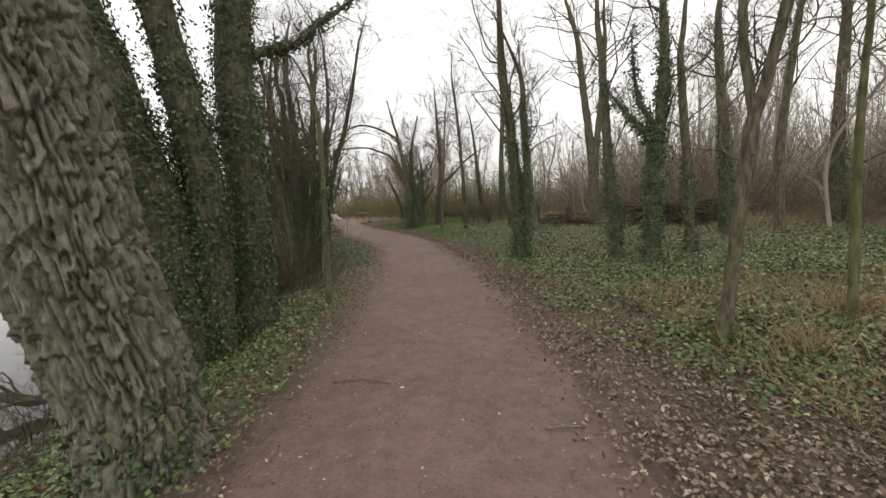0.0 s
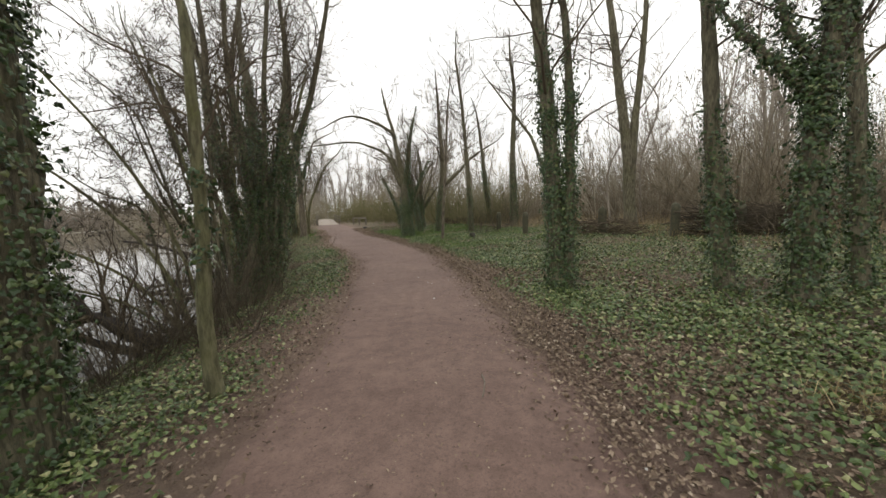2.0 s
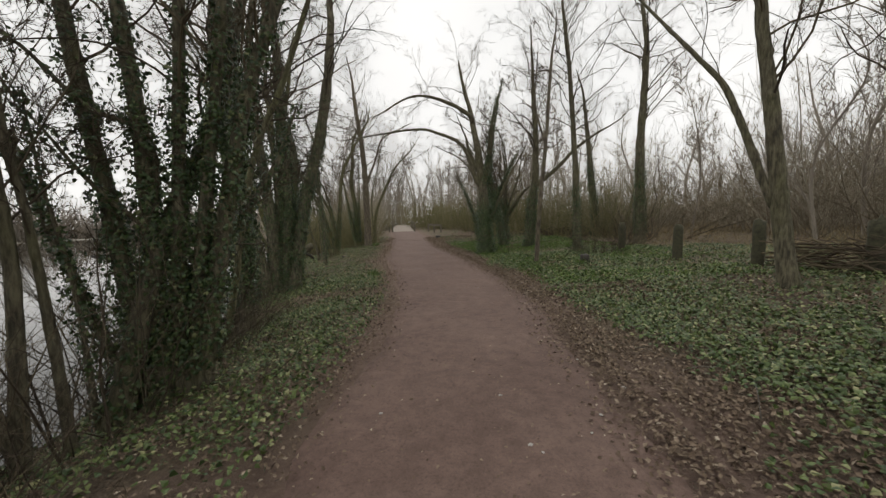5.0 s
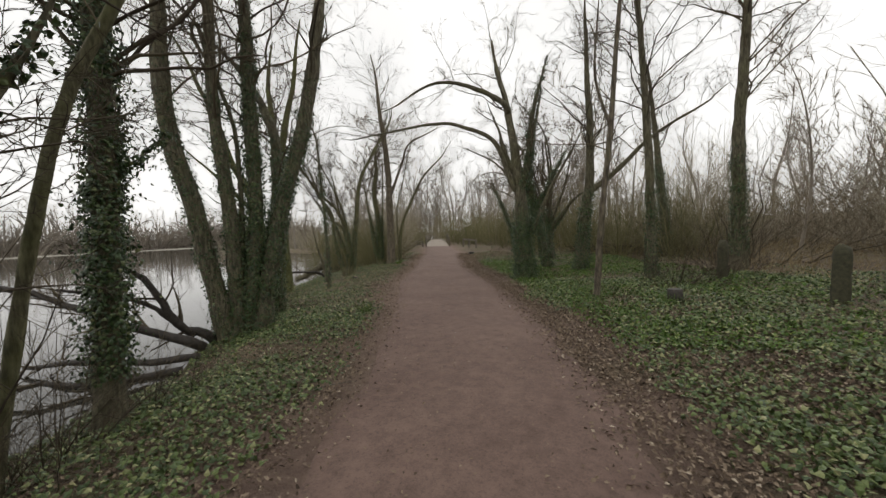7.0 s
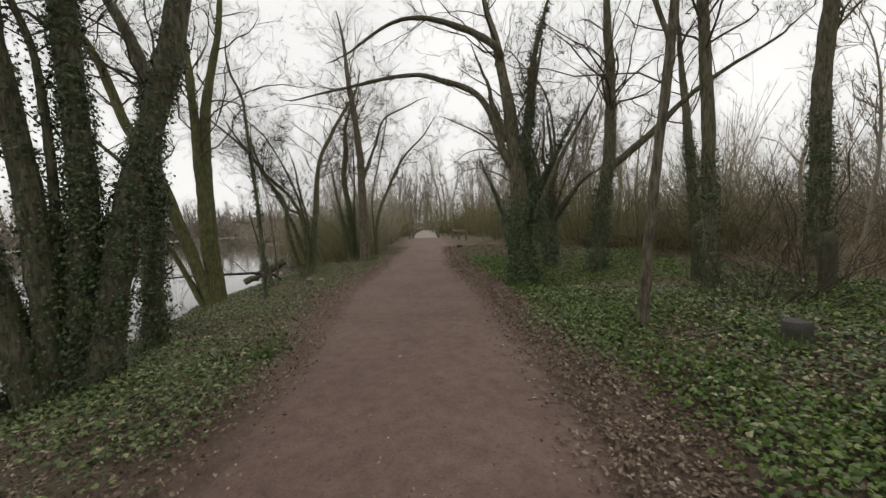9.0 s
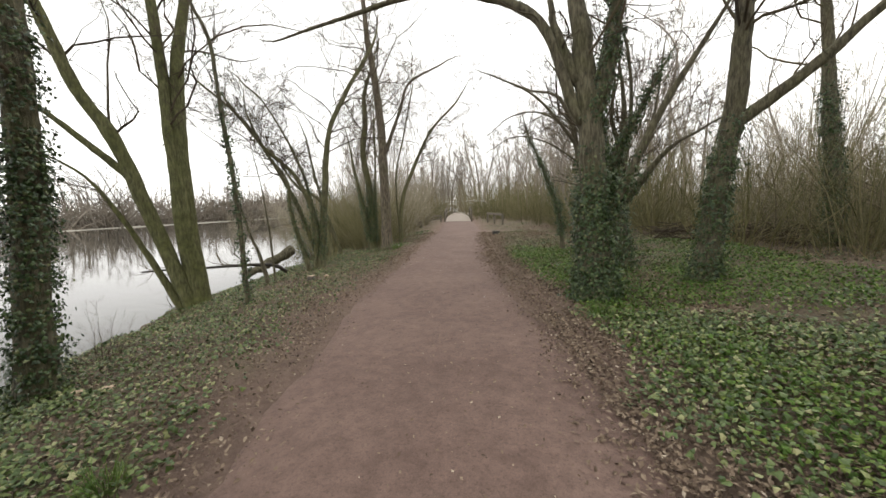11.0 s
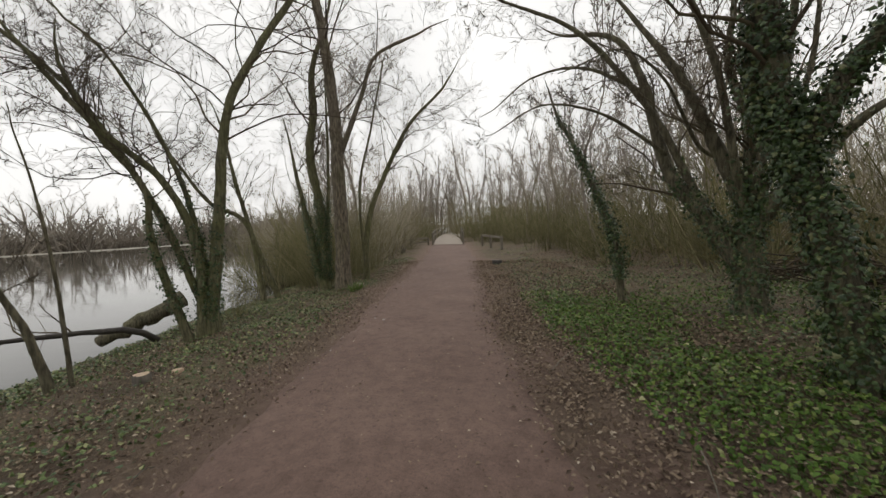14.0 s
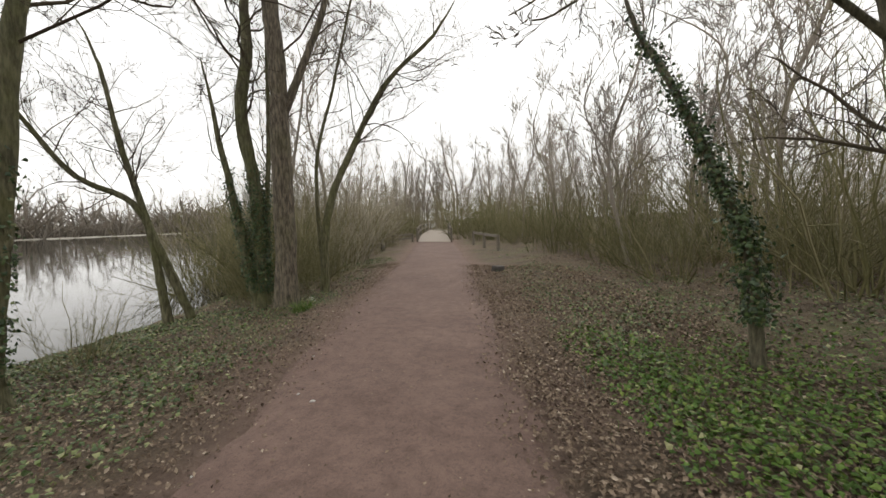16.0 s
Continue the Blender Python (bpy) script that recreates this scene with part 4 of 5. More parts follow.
def spots(n, slo, shi, ylo, yhi, gap=1.0, grow=1.0):
    out = []
    for _ in range(n * 6):
        if len(out) >= n:
            break
        s, y = slo + (shi - slo) * rng.random(), ylo + (yhi - ylo) * rng.random()
        x = s / lerp_table(y, LEAN) + centre(y)
        if all((x - a) ** 2 + (y - b) ** 2 > gap * gap for a, b, _ in out):
            out.append((float(x), float(y), grow))
    return out



brown_bushes = [bush_mesh(46, 2.8, 2.4, 6) for _ in range(4)]
olive_bushes = [bush_mesh(54, 3.4, 2.2, 6, 1.3, 3) for _ in range(5)]
tall_bushes = [bush_mesh(42, h, 3.2, 7, 1.8, 4) for h in (5.5, 6.5, 7.5, 5.0)]
shore_bushes = [bush_mesh(28, 2.8, 2.8, 5, 4.0, 2) for _ in range(3)]
many("thicket_bush", brown_bushes, spots(34, 9.5, 19, -4, 22, 1.5, 1.15) + spots(15, 8.5, 18, 22, 46, 1.6, 1.1) + spots(30, 17, 34, -4, 56, 2.4, 1.7), BRAMBLE, "brown bare thicket bush with dense fine twigs", "bush", "thicket behind the trees", 0.5, 1.5)
many("tall_thicket_bush", tall_bushes, spots(34, 14, 26, -6, 34, 2.2) + spots(26, 24, 46, -6, 60, 3.0, 1.35) + spots(15, 7.5, 16, 30, 52, 1.8, 0.9) + spots(8, -9, -5.5, 36, 48, 1.6, 0.75) + spots(26, -14, 16, 64, 92, 2.2, 1.05) + spots(24, -33, -7, 51, 74, 2.2, 0.85) + spots(9, -5.6, -3.3, 33, 47, 1.2, 0.7), HAZETHICKET, "tall grey-brown bare thicket with fine twigs paled for haze", "bush", "tall thicket behind the trees", 0.7, 1.35)
many("willow_bush", olive_bushes, spots(18, 4.2, 9, 30, 46, 1.2) + spots(9, 6.5, 11, 25, 32, 1.3) + spots(13, -5.8, -3.2, 31, 46, 1.2) + spots(12, -8.5, -5.0, 29.5, 42, 1.3, 1.1) + spots(10, -8.4, -5.2, 30.5, 37, 0.8, 1.2) + [(-11.5, 28.5, 0.9), (-12.2, 29.5, 1.1), (-12.9, 30.5, 1.2), (-11.9, 30.4, 1.1), (-13.5, 31.6, 1.2), (-12.7, 28.9, 0.8), (-10.75, 24.75, 0.7)] + spots(12, -9, 12, 58, 68, 1.8, 1.2) + spots(16, 2.2, 9, 46, 60, 1.3, 1.1) + spots(12, 3, 6, 69, 82, 1.2, 1.4) + spots(12, -8, -2.4, 47, 62, 1.3, 1.1), OLIVE, "olive-brown bare willow bush with upright shoots", "bush", "willow scrub along the path", 0.45, 1.3)
low_spots = [(-4.2, 7.4, 0.75), (-4.5, 8.5, 0.8), (-4.5, 9.6, 0.85), (-4.0, 6.6, 0.6), (-5.0, 10.6, 0.8), (-4.7, 11.9, 0.7), (-3.9, 3.0, 0.4), (-3.4, 2.2, 0.35), (-4.3, 4.6, 0.45), (-3.6, 5.9, 0.4), (-3.6, 6.6, 0.42), (-3.2, 7.5, 0.4), (-3.9, 5.6, 0.4), (-4.1, 3.6, 0.35), (-2.9, 7.9, 0.5), (-4.6, 11.2, 0.45), (-5.2, 12.9, 0.45), (-8.0, 17.6, 0.3), (-8.9, 16.9, 0.3), (1.3, 19.4, 0.4), (2.4, 20.3, 0.45)]
many("undergrowth_bush", brown_bushes, low_spots, TWIG, "low tangle of bare brown undergrowth stems", "bush", "undergrowth on the bank")
slim_trees = [far_tree_mesh(h, 5, 0.6, 0.12) for h in (6, 7, 8, 6.5)]
# saplings, far woods and shore scrub share the bark paled for haze
many("slim_sapling", slim_trees, spots(16, 4.5, 12, 31, 47, 1.4) + spots(14, 10, 20, 4, 30, 2.2) + spots(8, -8.5, -4.5, 33, 48, 1.4) + spots(16, -7, 9, 62, 80, 1.5), HAZEBARK, "thin grey-brown bare sapling with fine upright twigs", "tree", "saplings in the scrub")
far_trees = [far_tree_mesh(h) for h in (9, 10, 11, 12, 13, 9)]
many("woodland_tree", far_trees, spots(26, 4, 24, 44, 80, 2.0) + spots(20, -16, -3, 54, 90, 2.0) + spots(46, 14, 48, 2, 62, 2.4) + spots(12, -30, -8, 54, 80, 2.4, 0.8) + spots(40, -14, 14, 66, 112, 1.8, 1.2), HAZEBARK, "tall slender bare woodland tree", "tree", "woodland behind the path", 0.6, 1.2)
shore_trees = [far_tree_mesh(h, 2, 1.6) for h in (9, 11, 12)]
many("shore_tree", shore_trees, spots(70, -124, -94, -40, 170, 2.2, 1.1), HAZEBARK, "bare tree on the far lake shore", "tree", "trees on the far shore")
many("shore_bush", shore_bushes, spots(130, -110, -92, -40, 170, 1.4, 3.5), HAZEBARK, "brown scrub bush on the far lake shore", "bush", "scrub on the far shore", 0.7, 1.5)


# ---- ground cover ----
def sprinkle(n, slo, shi, ylo, yhi, fade=0.0):
    """Random places on the ground; fade crowds them towards the path."""
    u = rng.random(n)
    s = slo + (shi - slo) * (u ** (1 + fade))
    y = ylo + (yhi - ylo) * rng.random(n)
    x = s / lerp_table(y, LEAN) + centre(y)
    return x, y, np.abs(s) - lerp_table(y, HALF)


def cover(name, label, category, shape, faces, material, n, slo, shi, ylo, yhi, lo, hi, tilt, keep, lift=0.015, fade=0.4):
    x, y, off = sprinkle(n, slo, shi, ylo, yhi, fade)
    k = rng.random(n) < keep(x, y, off)
    z = height(x, y)
    k &= z > WATER_Z + 0.03
    z = np.where(off < 0.2, np.maximum(z, 0.012), z)
    p = np.stack([x, y, z + lift * (0.3 + 1.4 * rng.random(n))], -1)[k]
    v, f = scatter(shape, faces, p, np.tile([0.0, 0, 1], (len(p), 1)), lo + (hi - lo) * rng.random(len(p)), tilt)
    ob = mesh_object(name, v, f, material, None, False)
    return tagged(ob, label, category, kind="stuff")


def step(v, a, b):
    return np.clip((v - a) / (b - a), 0, 1)


def patchy(x, y, scale, seed, lo=0.35, hi=0.6):
    return step(value_noise(x, y, scale, seed) * 0.65 + value_noise(x, y, scale * 3.3, seed + 20) * 0.35, lo, hi)


cover("ground_ivy", "carpet of green ground ivy beside the path", "ground cover", IVY_TREE, IVY_TREE_FACES, CARPET, 200000, 1.2, 11, 2, 20.5, 0.03, 0.062, 0.55,
      lambda x, y, off: step(off + (value_noise(x, y, 0.9, 31) - 0.5) * 0.9, 0.4, 1.1) * (0.3 + 0.7 * patchy(x, y, 0.8, 32)) * step(y + x * 0.4 + (value_noise(x, y, 1.3, 44) - 0.5) * 3, 2.6, 5.2), 0.05, 0.7)
cover("bank_ivy", "ivy leaves spreading over the lake bank", "ground cover", IVY_TREE, IVY_TREE_FACES, CARPET, 95000, -5.5, -1.1, -1, 17, 0.028, 0.06, 0.55,
      lambda x, y, off: step(off, 0.05, 0.5) * (0.12 + 0.88 * patchy(x, y, 0.7, 33, 0.25, 0.5)), 0.045)
cover("verge_herbs", "bright green low herbs on the verge", "ground cover", IVY_TREE, IVY_TREE_FACES, GRASS, 90000, 1.3, 7, 15, 27.5, 0.025, 0.055, 0.55,
      lambda x, y, off: step(off, 0.45, 1.1) * patchy(x, y, 0.55, 34, 0.3, 0.52) * step(28 - y, 0, 2.5), 0.045, 0.6)
cover("verge_ivy", "scattered ivy leaves among dead leaves", "ground cover", IVY_TREE, IVY_TREE_FACES, CARPET, 60000, 1.3, 9, 19, 40, 0.03, 0.065, 0.5,
      lambda x, y, off: step(off, 0.5, 1.3) * patchy(x, y, 0.5, 35, 0.42, 0.65) * (0.25 + 0.75 * step(30 - y, 0, 3)), 0.035)
cover("bank_herbs", "small green plants among dead leaves on the bank", "ground cover", IVY_TREE, IVY_TREE_FACES, CARPET, 80000, -7.0, -1.3, 15, 36, 0.026, 0.056, 0.55,
      lambda x, y, off: step(off, 0.15, 0.8) * (0.15 + 0.85 * patchy(x, y, 0.6, 36, 0.36, 0.6)), 0.035)
cover("leaf_litter", "dead brown leaves along the path edge", "leaf litter", KITE_SHAPE, KITE_FACES, LITTER, 240000, 0.7, 3.8, -1, 34, 0.018, 0.052, 0.45,
      lambda x, y, off: np.where(off < 0, step(off, -0.5, 0.05) ** 1.8 * 0.7, 1.0) * (0.5 + 0.5 * patchy(x, y, 1.2, 37)), 0.014, 0.3)
cover("leaf_litter", "dead brown leaves lying under the trees", "leaf litter", KITE_SHAPE, KITE_FACES, LITTER, 85000, 3.2, 10, -1, 36, 0.025, 0.06, 0.5,
      lambda x, y, off: 0.35 + 0.65 * patchy(x, y, 0.7, 38), 0.02)
cover("leaf_litter", "dead brown leaves on the lake bank", "leaf litter", KITE_SHAPE, KITE_FACES, LITTER, 230000, -7.0, -0.6, -1, 34, 0.016, 0.048, 0.5,
      lambda x, y, off: np.where(off < 0, step(off, -0.45, 0.05) ** 1.6 * 0.75, 1.0) * (0.5 + 0.5 * patchy(x, y, 0.8, 39)), 0.016, 0.2)
cover("path_debris", "specks of leaf and bark trodden into the path", "leaf litter", KITE_SHAPE, KITE_FACES, LITTER, 15000, -1.5, 1.5, 0, 32, 0.008, 0.034, 0.25,
      lambda x, y, off: 0.25 + 0.75 * patchy(x, y, 0.9, 40), 0.022, 0)
cover("dead_grass", "tangled straw-coloured dead grass", "grass", BLADE_SHAPE, BLADE_FACES, STRAW, 11000, 2.5, 7.5, 0, 5.2, 0.1, 0.3, 0.75,
      lambda x, y, off: patchy(x, y, 0.8, 41, 0.3, 0.55) * step(off, 0.7, 1.5), 0.0)
cover("pale_dead_grass", "pale dead grass and sedge under the thicket", "grass", BLADE_SHAPE, BLADE_FACES, STRAW, 36000, 7, 21, 9, 46, 0.18, 0.5, 0.6,
      lambda x, y, off: 0.15 + 0.85 * patchy(x, y, 0.35, 46, 0.35, 0.6), 0.0, 0)
cover("green_grass", "short green grass on the verge", "grass", BLADE_SHAPE, BLADE_FACES, GRASS, 34000, 1.2, 6.5, 1.5, 30, 0.05, 0.15, 0.5,
      lambda x, y, off: step(off, 0.3, 0.9) * patchy(x, y, 0.45, 42, 0.42, 0.62), 0.0)
cover("bank_grass", "short grass tufts on the lake bank", "grass", BLADE_SHAPE, BLADE_FACES, GRASS, 16000, -6, -1.2, 0, 38, 0.05, 0.14, 0.5,
      lambda x, y, off: step(off, 0.15, 0.8) * patchy(x, y, 0.5, 43, 0.52, 0.68), 0.0)


def tuft(place, blades, size, label, material):
    """A tuft of grass in one spot."""
    a, r = rng.random(blades) * 6.283, rng.random(blades) ** 0.7 * size * 0.5
    x, y = place[0] + r * np.cos(a), place[1] + r * np.sin(a)
    p = np.stack([x, y, height(x, y)], -1)
    v, f = scatter(BLADE_SHAPE, BLADE_FACES, p, np.stack([np.cos(a) * 0.4, np.sin(a) * 0.4, np.ones(blades)], -1), size * (0.5 + 0.6 * rng.random(blades)), 0.25)
    ob = mesh_object("grass_tuft", v, f, material, None, False)
    return tagged(ob, label, "grass", "grass tufts", "stuff")


tuft((2.83, 3.2), 260, 0.22, "green grass tuft round the foot of a sapling", GRASS)
tuft((-4.55, 16.25), 160, 0.22, "yellow-green grass tuft on the bank", GRASS)
tuft((0.7, 17.2), 140, 0.25, "yellow-green grass tuft in ground ivy", GRASS)
tuft((-2.15, 20.35), 160, 0.25, "green plant tuft at the foot of the massive tree", GRASS)
tuft((3.3, 2.9), 260, 0.3, "straw-coloured grass tussock", STRAW)
tuft((4.3, 3.6), 300, 0.34, "straw-coloured grass tussock", STRAW)
tuft((3.9, 2.3), 280, 0.3, "straw-coloured grass tussock", STRAW)
tuft((-9.7, 27.4), 200, 0.3, "dull green grass tuft by the ash tree", GRASS)


# ---- fallen wood, posts and stumps ----
def stick(name, label, category, points, r0, r1, material, group="", sides=7, twigs=0):
    line = smooth_line(points, 14)
    line[1:-1] += rng.normal(size=(12, 3)) * r0 * 0.25
    v, f = tubes(line[None], np.linspace(r0, r1, 14)[None] * (1 + 0.08 * rng.normal(size=(1, 14))), sides)
    caps = [np.array([np.arange(sides)[::-1]]), np.array([np.arange(len(v) - sides, len(v))])]
    ob = mesh_object(name, v, [f] + caps, material)
    tagged(ob, label, category, group)
    if twigs:
        b, q = children(line[None], np.linspace(r0, r1, 14)[None], twigs, 0.2, 1, 0.35, 0.4, 50, 0.2, 5, 0.2)
        b2, q2 = children(b, q, 4, 0.2, 1, 0.5, 0.5, 40, 0.1, 4, 0.2)
        v1, f1 = tubes(b, q, 4)
        v2, f2 = tubes(b2, q2, 3)
        tagged(mesh_object("side_growth", np.vstack([v1, v2]), np.vstack([f1, f2 + len(v1)]), TWIG, ob), "thin bare side twigs", kind="stuff")
    return ob


stick("fallen_branch", "dark fallen branch reaching out of the water", "branch", [(-4.1, 7.9, -0.5), (-4.54, 7.44, 0.14), (-4.9, 7.0, 0.75), (-5.4, 6.5, 1.1)], 0.12, 0.05, ROTWOOD, "fallen wood in the lake", 9, 9)
stick("fallen_branch", "dark wet branch lying over the lake edge", "branch", [(-4.2, 7.8, -0.6), (-4.67, 7.29, -0.06), (-5.1, 6.8, 0.33)], 0.07, 0.03, ROTWOOD, "fallen wood in the lake", 8, 7)
stick("fallen_branch", "dark fallen branch lying low over the water", "branch", [(-3.6, 4.0, -0.35), (-4.6, 3.6, -0.45), (-5.8, 3.4, -0.2)], 0.09, 0.04, ROTWOOD, "fallen wood in the lake", 8, 8)
stick("fallen_branch", "dark crooked branch rising out of the lake", "branch", [(-7.25, 15.2, -0.45), (-7.56, 14.68, 0.05), (-7.78, 14.28, 0.88), (-8.1, 13.8, 1.3)], 0.09, 0.03, ROTWOOD, "fallen wood in the lake", 8, 8)
stick("fallen_branch", "dark branch leaning from the bank over water", "branch", [(-7.4, 14.9, -0.3), (-7.79, 14.26, 0.47), (-8.3, 13.4, 0.8)], 0.06, 0.02, ROTWOOD, "fallen wood in the lake", 8, 8)
stick("fallen_branch", "long fallen limb lying out over the lake", "branch", [(-11.3, 23.5, -0.35), (-11.45, 23.2, -0.1), (-11.8, 22.48, 0.02), (-12.3, 21.5, 0.1), (-12.9, 20.4, 0.15)], 0.06, 0.02, ROTWOOD, "fallen wood in the lake", 8, 16)
stick("fallen_branch", "thick dark branch sprawling from the bank into water", "branch", [(-6.95, 14.75, -0.42), (-7.3, 14.3, -0.1), (-7.9, 13.75, 0.3), (-8.6, 13.3, 0.75), (-9.3, 12.9, 0.95)], 0.085, 0.03, ROTWOOD, "fallen wood in the lake", 9, 10)
stick("fallen_branch", "dark wet branch lying half under the water", "branch", [(-6.7, 14.5, -0.48), (-7.4, 13.9, -0.45), (-8.2, 13.5, -0.4), (-9.2, 13.3, -0.5)], 0.07, 0.03, ROTWOOD, "fallen wood in the lake", 8, 12)
stick("fallen_branch", "dark wet branch lying half under the water", "branch", [(-6.4, 14.0, -0.5), (-7.0, 13.3, -0.5), (-7.7, 12.8, -0.42), (-8.4, 12.2, -0.52)], 0.06, 0.03, ROTWOOD, "fallen wood in the lake", 8, 12)
stick("fallen_log", "thick fallen log with a dark sawn end", "log", [(-12.77, 23.24, -0.43), (-12.45, 23.75, -0.16), (-12.23, 24.09, -0.03), (-12.02, 24.42, 0.23)], 0.12, 0.17, BARK[0.3], "", 14)


def stump(place, r, tall, label, name="tree_stump", side=WOOD, top=CUTWOOD, tilt=(0, 0)):
    """A sawn stump with a separate cut face."""
    x, y = place
    root = thing(name, (x, y, float(height(x, y)) - 0.05), label, "stump")
    root.matrix_world = pose(x, y, float(height(x, y)) - 0.05, *tilt, rng.random() * 360)
    n = 16
    a = np.arange(n) / n * 2 * np.pi
    rr = r * (1 + 0.12 * np.sin(a * 3 + x) + 0.05 * rng.normal(size=n))
    rings = [np.stack([rr * k * np.cos(a), rr * k * np.sin(a), np.full(n, z)], -1) for k, z in ((1.3, 0), (1.08, 0.25 * tall), (1.0, 0.6 * tall), (0.97, tall), (0.88, tall + 0.004))]
    v = np.vstack(rings)
    i = np.arange(5 * n).reshape(5, n)
    f = np.stack([i[:-1], np.roll(i[:-1], -1, 1), np.roll(i[1:], -1, 1), i[1:]], -1).reshape(-1, 4)
    mesh_object("bark", v, f, side, root)
    cut = np.vstack([rings[-1] * (1, 1, 1), [(0, 0, tall + 0.012)]])
    fan = np.stack([np.arange(n), np.roll(np.arange(n), -1), np.full(n, n)], -1)
    tagged(mesh_object("cut_face", cut, fan, top, root), "sawn top")
    return root


stump((-8.68, 21.94), 0.09, 0.15, "freshly sawn pale stump on the lake bank", top=CUTWOOD, side=WOOD)
stump((-8.45, 22.2), 0.055, 0.09, "small pale sawn stump among dead leaves", side=CUTWOOD)
stump((-6.5, 17.05), 0.055, 0.09, "small pale sawn stump on the bank", side=CUTWOOD)
stump((-6.75, 16.9), 0.045, 0.12, "small freshly cut stump on the bank", side=CUTWOOD)
stump((0.85, 17.5), 0.11, 0.28, "short dark rotten stump in ground ivy", side=ROTWOOD, top=ROTWOOD)
stump((-7.3, 32.6), 0.17, 0.2, "short dark log stump beside the path", side=ROTWOOD, top=WOOD)
stump((-15.4, 39.7), 0.12, 0.5, "short mossy stump beside the bridge approach", side=WOOD, top=WOOD)


def post(place, tall, r, label):
    x, y = place
    z = float(height(x, y)) - 0.1
    n = 10
    a = np.arange(n) / n * 2 * np.pi
    rows = []
    for k in range(8):
        h = tall * k / 7
        rr = r * (1 + 0.10 * np.sin(a * 2 + x * 3) + 0.06 * rng.normal(size=n)) * (1.08 if k == 0 else 0.9 if k == 7 else 1)
        rows.append(np.stack([rr * np.cos(a) + 0.04 * h * math.sin(x * 7), rr * np.sin(a) + 0.03 * h * math.cos(y * 5), np.full(n, h) + (0.03 * rng.normal(size=n) if k == 7 else 0)], -1))
    rows.append(rows[-1] * (0.4, 0.4, 1) + (0, 0, 0.02))
    i = np.arange(9 * n).reshape(9, n)
    f = np.stack([i[:-1], np.roll(i[:-1], -1, 1), np.roll(i[1:], -1, 1), i[1:]], -1).reshape(-1, 4)
    ob = mesh_object("wooden_post", np.vstack(rows), [f, np.array([i[-1]])], POSTWOOD)
    ob.matrix_world = pose(x, y, z)
    tagged(ob, label, "post", "old fence posts in the wood")
    return ob


for px, py_, tall, r in ((2.17, 19.74, 0.9, 0.1), (2.94, 17.4, 0.95, 0.1), (3.95, 16.07, 1.0, 0.12), (4.94, 14.79, 0.95, 0.12), (6.42, 13.43, 1.05, 0.12), (0.95, 21.0, 1.1, 0.1), (7.9, 12.9, 0.9, 0.1)):
    post((px, py_), tall, r, "old mossy wooden post in ground ivy")


def dead_hedge(a, b, tall, count):
    """Cut branches stacked into a long low pile."""
    a, b = np.array(a), np.array(b)
    way = unit(b - a)
    across = np.array([-way[1], way[0]])
    n = count
    mid = a + (b - a) * rng.random((n, 1)) + across * (rng.normal(size=(n, 1)) * 0.22)
    half = (0.2 + 0.5 * rng.random((n, 1)))
    turn = rng.normal(size=(n, 1)) * 0.45
    d = way + across * turn
    z = height(mid[:, 0], mid[:, 1]) + tall * rng.random(n) ** 1.2
    t = np.linspace(-1, 1, 5)[None, :, None]
    line = np.concatenate([mid[:, None] + d[:, None] * half[:, None] * t, np.repeat(z[:, None, None], 5, 1) + rng.normal(size=(n, 5, 1)) * 0.03 + (rng.normal(size=(n, 1, 1)) * 0.16) * t], -1)
    rad = (0.006 + 0.018 * rng.random(n) ** 2)[:, None] * np.linspace(1, 0.6, 5)
    v, f = tubes(line, rad, 5)
    ob = mesh_object("dead_hedge", v, f, TWIG)
    return tagged(ob, "long pile of cut brown branches stacked as a dead hedge", "brush pile", "stacked branches", "stuff")


dead_hedge((6.9, 13.4), (9.6, 12.6), 0.75, 520)
dead_hedge((4.3, 15.4), (5.8, 14.2), 0.5, 150)
dead_hedge((-1.0, 28.2), (2.6, 26.4), 0.4, 160)

# sticks and pebbles on the path and verges
stick("fallen_stick", "thin dark stick lying on the path", "stick", [(-0.8, 2.77, 0.035), (-0.55, 2.78, 0.045), (-0.29, 2.71, 0.035)], 0.008, 0.005, WOOD, "sticks on the ground")
stick("fallen_stick", "short pale stick lying on the path", "stick", [(0.86, 2.03, 0.035), (0.97, 2.025, 0.04), (1.09, 2.03, 0.035)], 0.007, 0.005, RAILWOOD, "sticks on the ground")
stick("fallen_stick", "pale thin stick on the path edge", "stick", [(0.44, 5.73, 0.035), (0.45, 5.55, 0.045), (0.42, 5.37, 0.035)], 0.006, 0.004, RAILWOOD, "sticks on the ground")
for n in range(90):
    right = n % 3 != 0
    y = 1.5 + 33 * rng.random()
    off = lerp_table(y, HALF) + 0.1 + rng.random() * 3.0
    x = centre(y) + (off if right else -off) / lerp_table(y, LEAN)
    a, size = rng.random() * 6.283, 0.08 + 0.3 * rng.random() ** 2
    ends = [(x + k * size * math.cos(a), y + k * size * math.sin(a)) for k in (-1, 0, 1)]
    stick("fallen_twig", "thin dry twig lying among dead leaves", "stick", [(float(u), float(v), float(height(u, v)) + 0.03 + 0.03 * (j == 1)) for j, (u, v) in enumerate(ends)], 0.005, 0.003, RAILWOOD if n % 2 else WOOD, "sticks on the ground", 5)

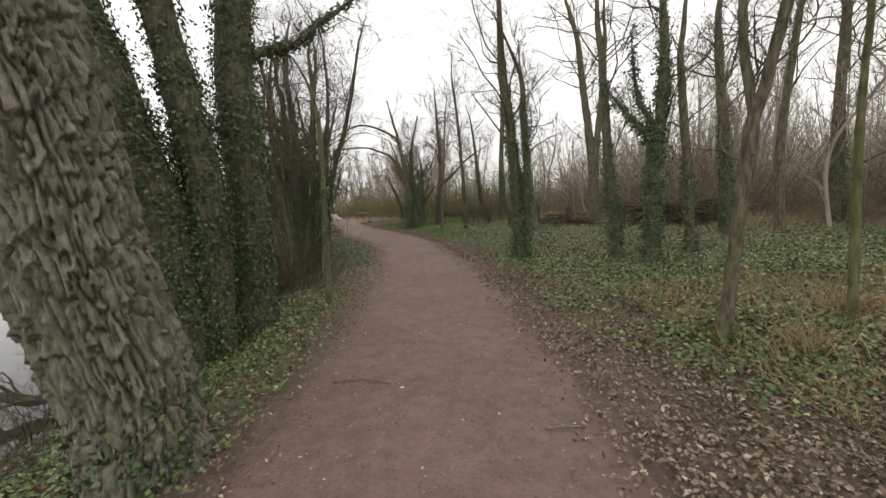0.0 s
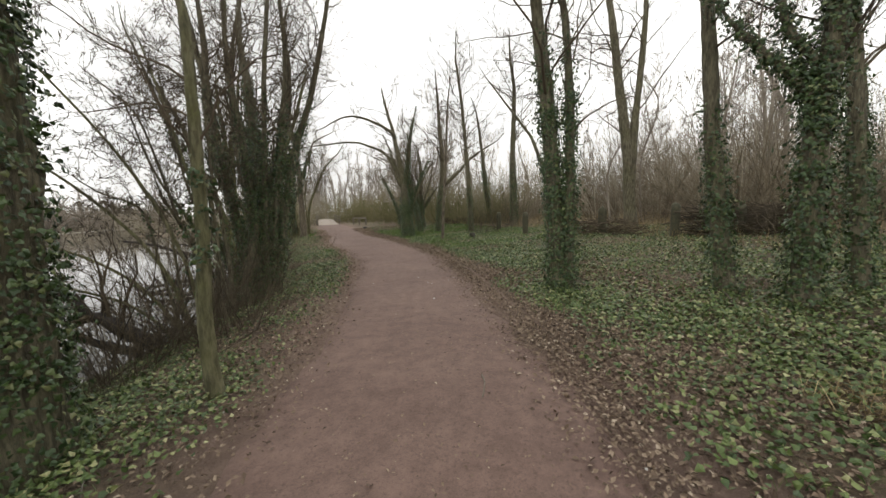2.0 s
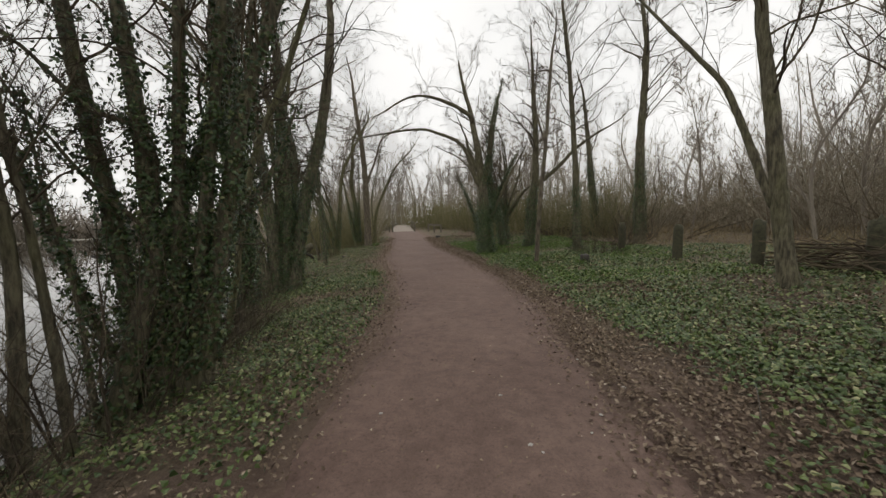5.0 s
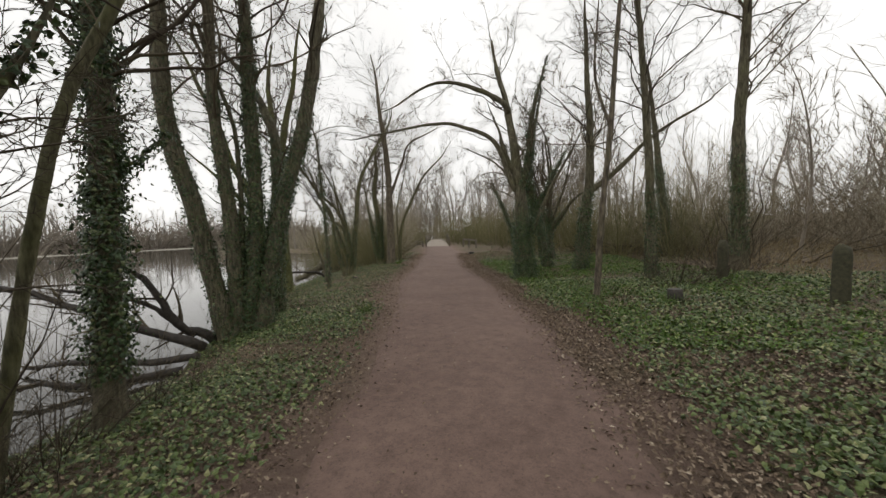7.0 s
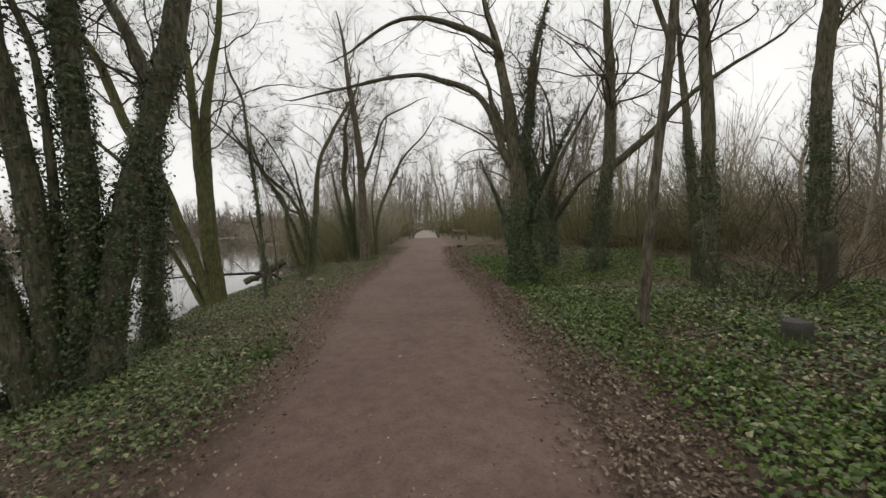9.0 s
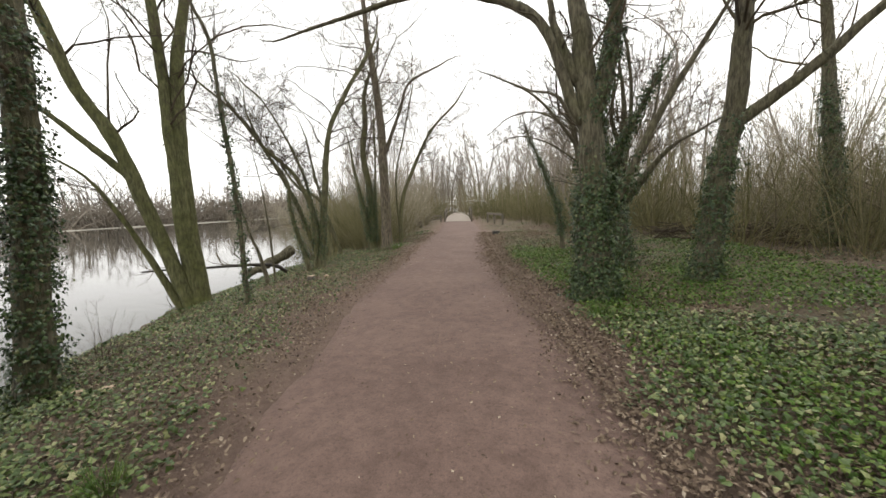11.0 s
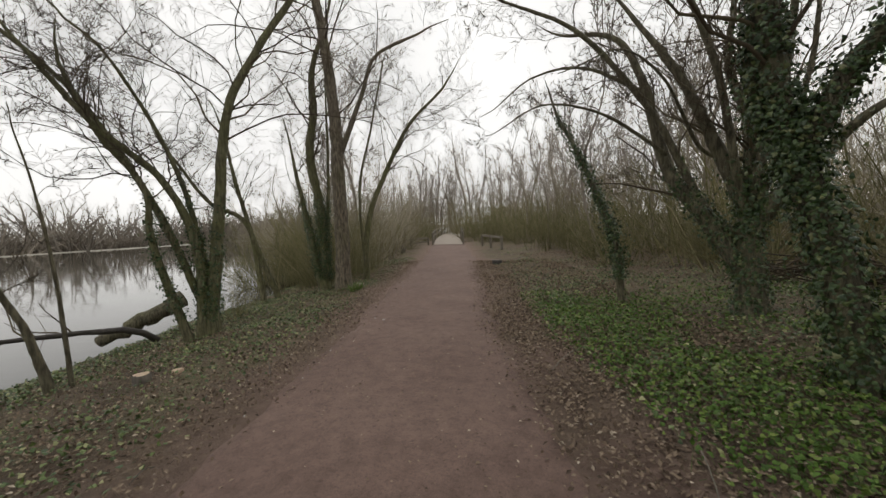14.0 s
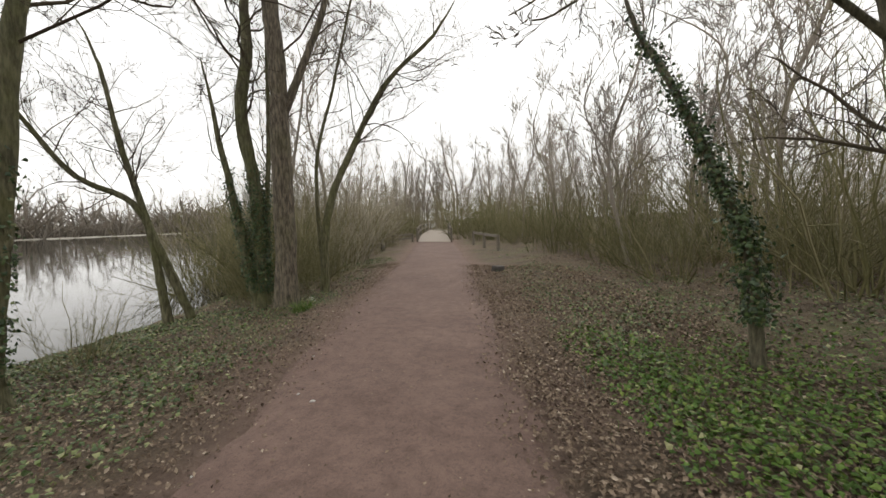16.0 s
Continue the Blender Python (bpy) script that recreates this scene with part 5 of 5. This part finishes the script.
pebble = None
for n in range(46):
    y = 1.2 + 30 * rng.random() ** 1.2
    s_ = (rng.random() * 2 - 1) * 1.5
    x = centre(y) + s_ / lerp_table(y, LEAN)
    if pebble is None:
        bm = bmesh.new()
        bmesh.ops.create_icosphere(bm, subdivisions=2, radius=1)
        for vert in bm.verts:
            vert.co *= 1 + 0.25 * (noise.noise(vert.co * 1.7) )
            vert.co.z *= 0.55
        me = bpy.data.meshes.new("pebble")
        bm.to_mesh(me)
        bm.free()
        me.materials.append(STONE)
        pebble = me
    ob = new("pebble", pebble)
    k = 0.008 + 0.012 * rng.random() ** 2
    ob.matrix_world = pose(float(x), float(y), 0.026, 0, 0, rng.random() * 360) @ Matrix.Diagonal((k, k * 1.3, k, 1))
    tagged(ob, "small pale pebble on the earth path", "pebble", "pebbles on the path")
for x, y in ((-9.95, 27.96), (-10.2, 28.2), (-5.6, 16.0), (-5.8, 15.8)):
    ob = new("pale_stone", pebble)
    ob.matrix_world = pose(x, y, float(height(x, y)) + 0.03, 0, 0, x * 50) @ Matrix.Diagonal((0.06, 0.045, 0.035, 1))
    tagged(ob, "pale flat stone among dead leaves", "stone", "pale stones")


# ---- footbridge ----
def box(bm, size, at, turn=0.0):
    m = Matrix.Translation(at) @ Matrix.Rotation(turn, 4, "Z") @ Matrix.Diagonal((*size, 1))
    made = bmesh.ops.create_cube(bm, size=1, matrix=m)
    bmesh.ops.bevel(bm, geom=list({e for v in made["verts"] for e in v.link_edges}), offset=0.01, segments=1, affect="EDGES")


def rail_run(root, points, tall, rails):
    for x, y, z in points:
        bm = bmesh.new()
        box(bm, (0.12, 0.12, tall + 0.15), (x, y, z + tall / 2 - 0.08))
        part("post", bm, RAILWOOD, root)
    for a, b in zip(points[:-1], points[1:]):
        for k in rails:
            bm = bmesh.new()
            mid = (Vector(a) + Vector(b)) / 2
            d = Vector(b) - Vector(a)
            m = Matrix.Translation(mid + Vector((0, 0, tall * k))) @ d.to_track_quat("X", "Z").to_matrix().to_4x4() @ Matrix.Diagonal((d.length + 0.1, 0.05, 0.13, 1))
            bmesh.ops.create_cube(bm, size=1, matrix=m)
            part("rail", bm, RAILWOOD, root)


bridge = thing("footbridge", (0, 0, 0), "low timber footbridge with a pale deck and grey rails", "bridge")
by = np.linspace(46, 68, 30)
bw = 1.25
bx = centre(by)
bz = 0.03 + 0.45 * np.sin(np.clip((by - 46) / 22, 0, 1) * np.pi * 0.6)
deck_v = np.concatenate([np.stack([bx + k * bw, by, bz + dz], -1) for k, dz in ((-1, 0.02), (1, 0.02), (1, -0.25), (-1, -0.25))])
i = np.arange(120).reshape(4, 30)
deck_f = np.stack([i[:, :-1], np.roll(i, -1, 0)[:, :-1], np.roll(i, -1, 0)[:, 1:], i[:, 1:]], -1).reshape(-1, 4)
mesh_object("deck", deck_v, deck_f, DECK, bridge, False)
for k in (-1, 1):
    rail_run(bridge, [(float(centre(y)) + k * 1.33, y, 0.03 + 0.45 * math.sin(min(1, (y - 46) / 22) * math.pi * 0.6)) for y in (46.5, 49.5, 52.5, 55.5, 58.5, 62)], 0.95, (0.5, 0.92))
fence = thing("approach_fence", (0, 0, 0), "low grey wooden fence beside the bridge approach", "fence")
rail_run(fence, [(-8.6, 38.2, 0.1), (-9.9, 40.6, 0.1), (-11.2, 43.0, 0.1)], 0.75, (0.9,))
fence2 = thing("approach_fence", (0, 0, 0), "short grey wooden rail on the lake side of the bridge", "fence")
rail_run(fence2, [(-17.5, 44.6, -0.1), (-16.9, 46.4, -0.05)], 0.7, (0.5, 0.9))

# dead leaves lying singly on the path, each a piece of it
leaf_meshes = []
for n in range(6):
    v = KITE_SHAPE * (1, 1, 0.6 + 0.25 * n)
    me = bpy.data.meshes.new("leaf")
    me.from_pydata([tuple(map(float, p)) for p in v], [], [tuple(map(int, q)) for q in KITE_FACES])
    me.materials.append(LITTER)
    leaf_meshes.append(me)
for n in range(260):
    y = 0.8 + 26 * rng.random()
    s_ = np.sign(rng.random() - 0.42) * lerp_table(y, HALF) * (0.15 + 0.85 * rng.random() ** 0.5)
    x = float(centre(y) + s_ / lerp_table(y, LEAN))
    ob = new("leaf", leaf_meshes[n % 6])
    ob.parent = path
    k = 0.02 + 0.026 * rng.random()
    ob.matrix_world = pose(x, y, 0.032, 8 * rng.normal(), 8 * rng.normal(), rng.random() * 360) @ Matrix.Diagonal((k, k, k, 1))

# pale line along the far shore, just above the water
ry = np.linspace(-60, 170, 160)
rs = -89.5 + (value_noise(ry, ry * 0, 0.12, 51) - 0.5) * 3
rx = rs / lerp_table(ry, LEAN) + centre(ry)
low = np.stack([rx, ry, np.full(160, WATER_Z - 0.02)], -1)
top = np.stack([rx - 0.8, ry, np.full(160, WATER_Z + 0.12) + 0.12 * value_noise(ry, ry * 0, 1.1, 52)], -1)
back = np.stack([rx - 2.2, ry, np.full(160, WATER_Z + 0.1)], -1)
i = np.arange(480).reshape(3, 160)
reeds = mesh_object("reed_bed", np.concatenate([low, top, back]), np.stack([i[:-1, :-1], i[:-1, 1:], i[1:, 1:], i[1:, :-1]], -1).reshape(-1, 4), SHORESTRIP)
tagged(reeds, "thin pale strip along the far shore", "reeds", kind="stuff")
